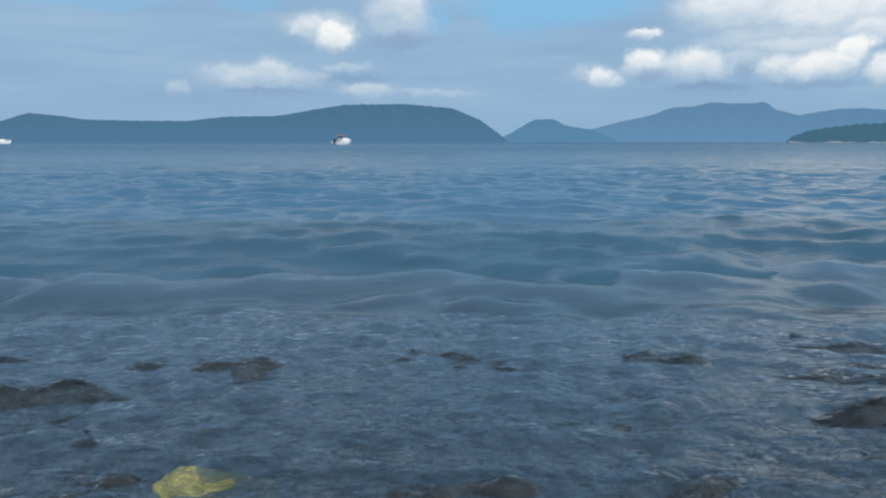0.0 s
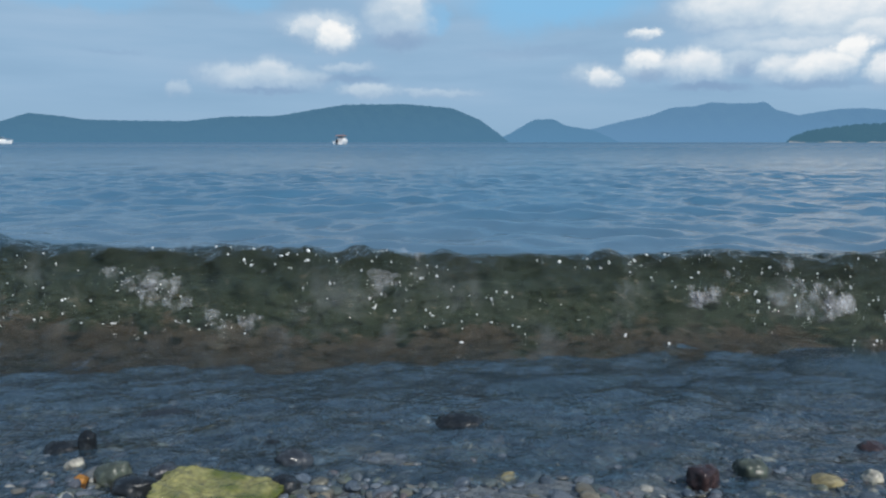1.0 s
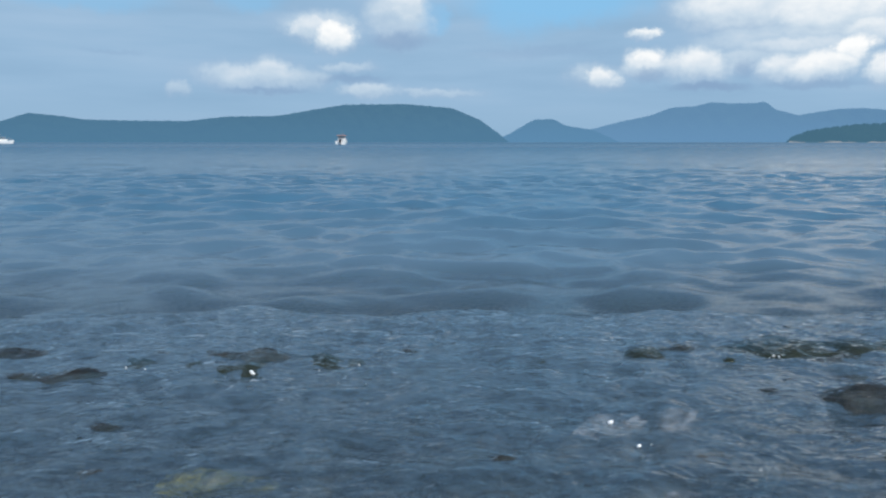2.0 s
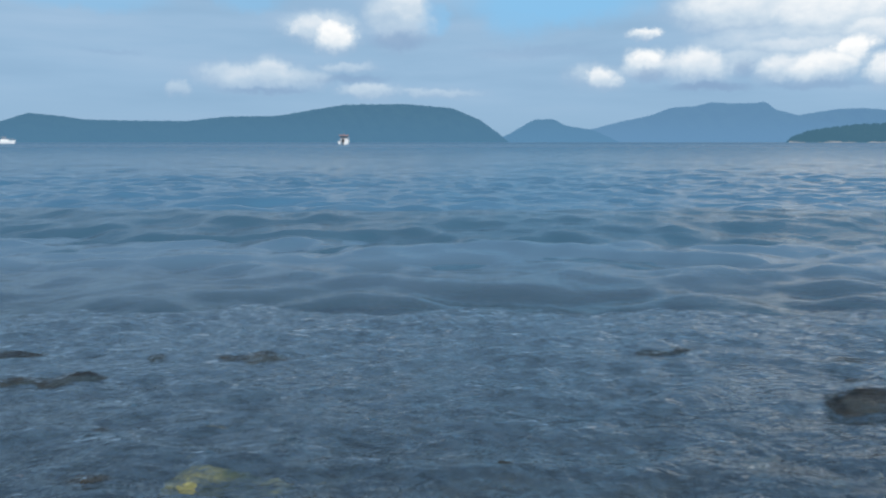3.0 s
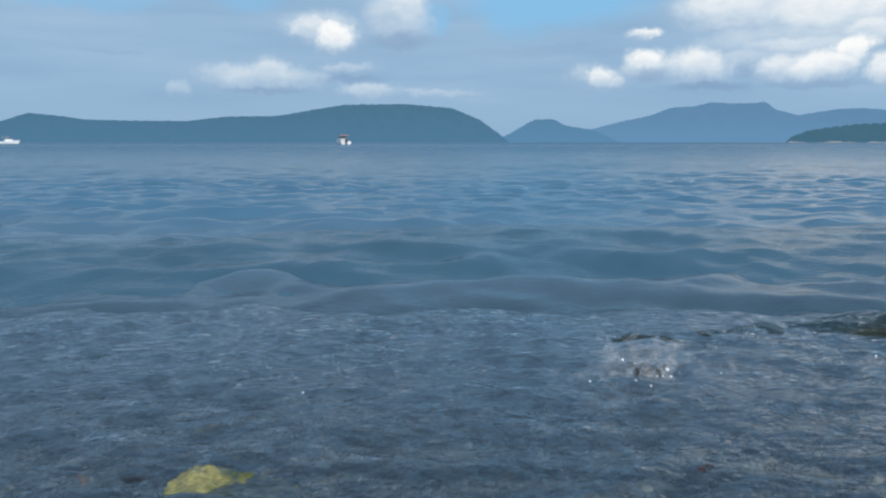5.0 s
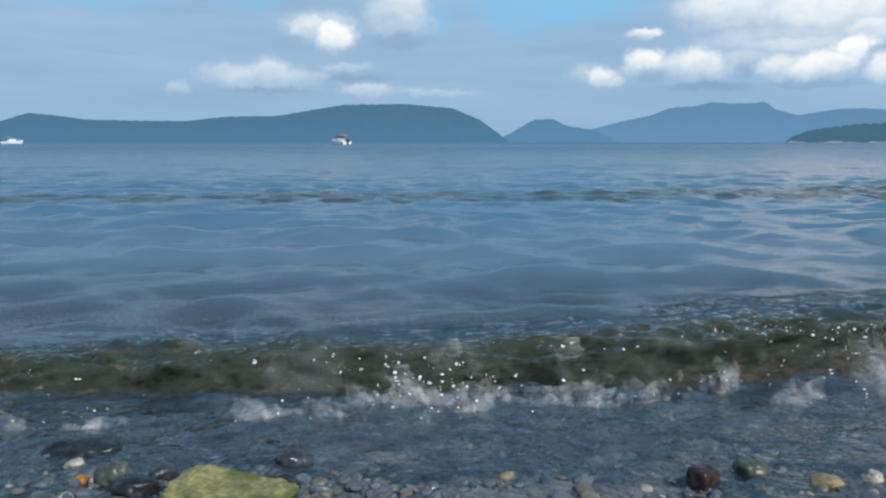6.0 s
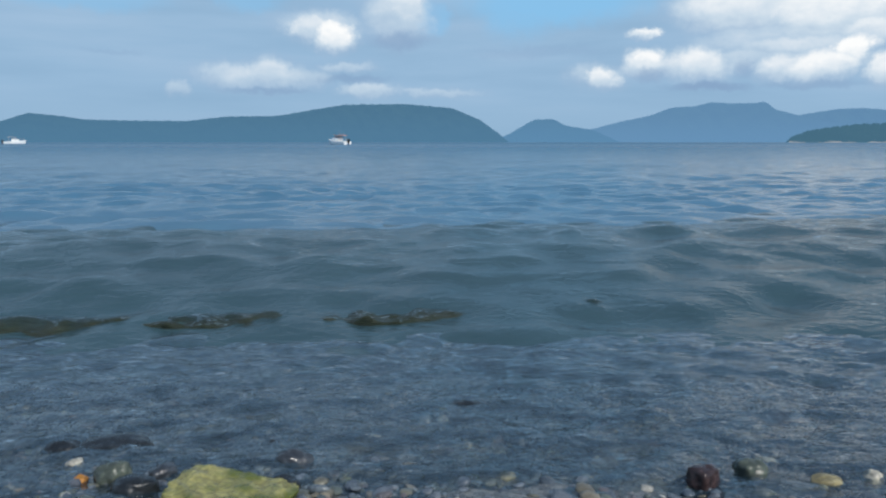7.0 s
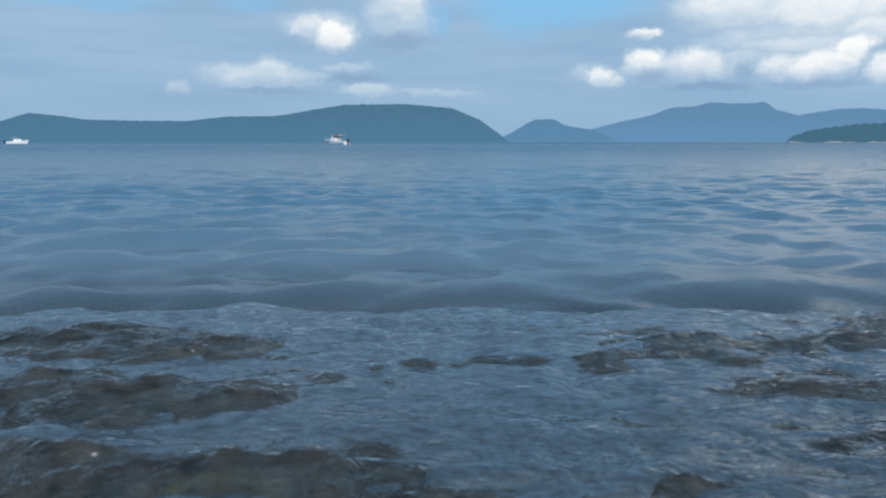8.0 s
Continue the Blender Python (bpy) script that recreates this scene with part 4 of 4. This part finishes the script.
ROWS_D = [(0.0, 7.0, -0.8, 5, 0), (6.4, 2.7, -0.31, 5, 0), (6.8, 2.1, -0.24, 6, 0), (7.0, 1.72, -0.205, 8.0, 1.6), (7.2, 1.59, -0.019, 5.7, -0.4),
          (7.3, 1.55, 0.013, 1.8, -0.9), (7.4, 1.54, 0.01, 3.0, 0.1), (7.5, 1.5, 0.004, 3.8, 1.0), (7.6, 1.35, -0.001, 6.5, -0.2), (7.7, 1.2, -0.024, 6.0, 0.1),
          (7.8, 1.09, -0.042, 4.7, 0.2), (7.9, 1.14, -0.11, 4.5, 0), (8.0, 1.14, -0.19, 4.5, 0)]


def motions():
    walk(sea, [(0.0, pose(0, 0, 0)), (4.0, pose(0.1, -1.9, 0)), (8.0, pose(0.2, -3.8, 0))])
    walk(shallows, [swash(*r) for r in (
        (0.0, 0.022, 0.42), (0.2, 0.012, 0.50), (0.4, 0.0, 0.60), (0.8, -0.015, 0.70), (1.2, -0.026, 0.79), (1.4, -0.020, 0.80), (1.6, 0.0, 0.76), (1.8, 0.02, 0.5), (2.2, 0.045, 0.1),
        (2.8, 0.030, 0.40), (3.0, 0.034, 0.38), (3.2, 0.05, 0.15), (3.5, 0.060, -0.1), (3.7, 0.04, 0.3), (4.0, 0.005, 0.65), (4.2, -0.014, 0.71), (4.5, -0.027, 0.77),
        (4.7, -0.025, 0.80), (5.0, 0.03, 0.5), (5.4, 0.0, 0.72), (5.8, -0.025, 0.77), (6.0, -0.020, 0.78), (6.2, -0.005, 0.72), (6.5, 0.012, 0.58), (6.8, 0.004, 0.63),
        (7.0, -0.015, 0.72), (7.2, -0.022, 0.75), (7.5, -0.027, 0.79), (7.7, -0.02, 0.82), (7.85, 0.025, 0.48), (8.0, 0.042, 0.28))])
    roll(wave_a, ROWS_A)
    roll(wave_b, ROWS_B)
    roll(wave_c, ROWS_C)
    roll(wave_d, ROWS_D)
    emerge(glints_a, 0.85)
    emerge(glints_b, 3.9)
    emerge(glints_c, 5.6)
    emerge(glints_d, 7.3)
    burst(FOAM_A, ROWS_A, 1.28, [(-0.35, -0.40, 0.0), (-0.14, -0.27, 0.11), (0.05, -0.06, 0.12), (0.2, 0.16, 0.085), (0.35, 0.32, 0.07), (0.55, 0.44, 0.045), (0.85, 0.42, -0.06), (1.3, 0.3, -0.25)])
    burst(FOAM_B, ROWS_B, 4.12, [(-0.35, -0.40, 0.0), (-0.14, -0.27, 0.11), (0.05, -0.07, 0.12), (0.25, 0.02, 0.09), (0.45, 0.12, 0.06), (0.65, 0.26, 0.03), (0.9, 0.30, -0.08), (1.3, 0.3, -0.25)])
    burst(FOAM_C, ROWS_C, 5.85, [(-0.35, -0.36, -0.03), (-0.14, -0.24, 0.05), (0.05, -0.02, 0.06), (0.2, 0.14, 0.06), (0.35, 0.32, 0.065), (0.52, 0.40, 0.02), (0.8, 0.40, -0.08), (1.3, 0.3, -0.25)])
    burst(FOAM_D, ROWS_D, 7.54, [(-0.35, -0.40, 0.0), (-0.14, -0.27, 0.11), (0.05, -0.05, 0.12), (0.2, 0.12, 0.10), (0.28, 0.26, 0.07), (0.34, 0.33, -0.04), (0.44, 0.40, -0.20)])
    cling(FACE_A, ROWS_A, 1.02, 1.45)
    cling(FACE_B, ROWS_B, 3.92, 4.5)
    cling(FACE_D, ROWS_D, 7.36, 7.75)
    # swells: seconds, where the crest stands, how high it rides, its turn
    for ob, rows in ((swell_a, ((0.0, 3.7, 0.01, 2), (0.25, 3.0, -0.02, 3), (0.45, 2.5, -0.10, 4), (0.7, 2.0, -0.2, 4), (8.0, 2.0, -0.4, 4))),
                     (swell_b, ((0.0, 9.0, -0.3, 0), (2.4, 6.5, -0.10, 0), (3.0, 4.6, -0.005, 0), (3.3, 3.5, -0.02, 0), (3.5, 2.9, -0.10, 0), (4.0, 2.0, -0.25, 0), (8.0, 2.0, -0.4, 0))),
                     (swell_c, ((0.0, 12.0, -0.3, 6), (3.6, 7.5, -0.10, 6), (4.5, 5.0, -0.01, 8), (5.1, 3.1, -0.01, 8), (5.5, 2.2, -0.12, 8), (6.0, 2.0, -0.3, 8), (8.0, 2.0, -0.4, 8))),
                     (swell_d, ((0.0, 16.0, -0.3, 6), (5.6, 8.5, -0.10, 8), (6.2, 6.3, 0.0, 8), (6.5, 5.3, 0.038, 9), (7.0, 3.2, 0.048, 9), (7.25, 2.5, -0.05, 7), (7.6, 2.0, -0.28, 5), (8.0, 2.0, -0.4, 5)))):
        walk(ob, [(t, pose(0.0, y, z, 0, 0, turn)) for t, y, z, turn in rows])
    # churned water: seconds, its middle, how high it rides
    for ob, turn, rows in ((backwash_a, 4, ((0.0, 0.98, 0.043), (0.25, 1.03, 0.030), (0.5, 1.15, -0.03), (1.3, 1.5, -0.09), (1.55, 1.35, 0.03), (1.8, 1.1, 0.055), (2.4, 1.0, 0.05), (2.8, 1.06, 0.052), (3.05, 1.02, 0.042), (3.25, 1.1, 0.02), (3.5, 1.2, -0.06), (8.0, 1.2, -0.15))),
                           (backwash_c, 7, ((0.0, 1.3, -0.2), (4.4, 1.4, -0.12), (4.75, 1.2, 0.01), (5.2, 1.05, 0.01), (5.5, 1.2, -0.06), (5.95, 1.35, -0.06), (6.2, 1.08, 0.036), (6.5, 0.92, 0.037), (6.75, 1.05, 0.0), (7.0, 1.2, -0.08), (8.0, 1.2, -0.15))),
                           (backwash_d, 4, ((0.0, 1.4, -0.2), (7.4, 1.5, -0.12), (7.65, 1.4, -0.03), (7.8, 1.22, 0.050), (8.0, 1.10, 0.076)))):
        walk(ob, [(t, pose(0.0, y, z + SLOPE * (1.5 - y) * 0.6, -2.6, 0, turn)) for t, y, z in rows])
    for ob, turn, rows in ((froth_a, 6, ((0.0, -0.05, 0.92, -0.002), (0.4, 0.0, 0.98, -0.012), (0.6, 0.0, 1.0, -0.06), (1.15, 0.0, 1.15, -0.08), (1.42, 0.0, 1.05, 0.030), (1.6, 0.0, 0.95, 0.036), (1.8, 0.0, 0.85, 0.035), (2.4, 0.0, 0.7, 0.03), (2.8, 0.0, 0.8, -0.02), (3.2, 0.0, 0.8, -0.1), (8.0, 0.0, 0.8, -0.12))),
                           (froth_d, 3, ((0.0, 0.0, 1.1, -0.2), (7.6, 0.0, 1.05, -0.08), (7.78, 0.0, 0.98, 0.035), (8.0, 0.0, 0.88, 0.045)))):
        walk(ob, [(t, pose(x, y, z + SLOPE * (1.5 - y) * 0.8, -4.0, 0, turn)) for t, x, y, z in rows])
    near, edge = 163.0, 225.0
    walk(boat_near, [(t, pose(near * math.tan(radians(a)), near, -0.05, 0, 0, r)) for t, a, r in (
        (0.0, -8.2, -25), (1.0, -8.05, -10), (1.5, -7.95, -3), (3.5, -7.55, 4), (4.5, -7.45, 15), (5.8, -7.35, 38), (7.0, -7.3, 50), (8.0, -7.35, 60))])
    walk(boat_edge, [(t, pose(edge * math.tan(radians(a)), edge, -0.05, 0, 0, r)) for t, a, r in (
        (0.0, -31.3, -80), (1.5, -31.2, -78), (3.5, -31.05, -75), (4.5, -30.95, -73), (6.5, -30.6, -66), (8.0, -30.4, -62))])
    # stones that the backwash shifts between the waves
    for i, turn, rows in ((7, 5, ((0.0, -0.455, 1.15), (1.7, -0.455, 1.15), (3.8, -0.500, 1.0), (6.0, -0.505, 0.985), (7.2, -0.46, 1.0), (8.0, -0.45, 1.0))),
                          (1, 0, ((0.0, -0.502, 0.99), (1.7, -0.502, 0.99), (3.6, -0.68, 0.95), (8.0, -0.68, 0.95))),
                          (12, 0, ((0.0, 0.028, 1.105), (1.7, 0.028, 1.105), (3.8, 0.075, 1.19), (6.0, 0.045, 1.19), (8.0, 0.045, 1.19))),
                          (17, -15, ((0.0, 0.60, 0.98), (1.7, 0.60, 0.98), (4.2, 0.605, 1.10), (4.7, 0.60, 1.10), (6.5, 0.55, 1.16), (8.0, 0.545, 1.16)))):
        walk(PLACED[i], [(t, pose(x, y, float(ground_z(y)) + STONES[i][4] * 0.22, 0, 0, turn + 40 * (x - rows[0][1]))) for t, x, y in rows])
    walk(rock, [(t, pose(x + 0.014, y, 0.072, 0, 0, r)) for t, x, y, r in (
        (0.0, -0.279, 0.812, 0), (1.7, -0.280, 0.812, 0), (2.6, -0.268, 0.812, -3), (4.7, -0.265, 0.812, -4), (5.3, -0.263, 0.812, -4), (8.0, -0.263, 0.812, -4))])


motions()
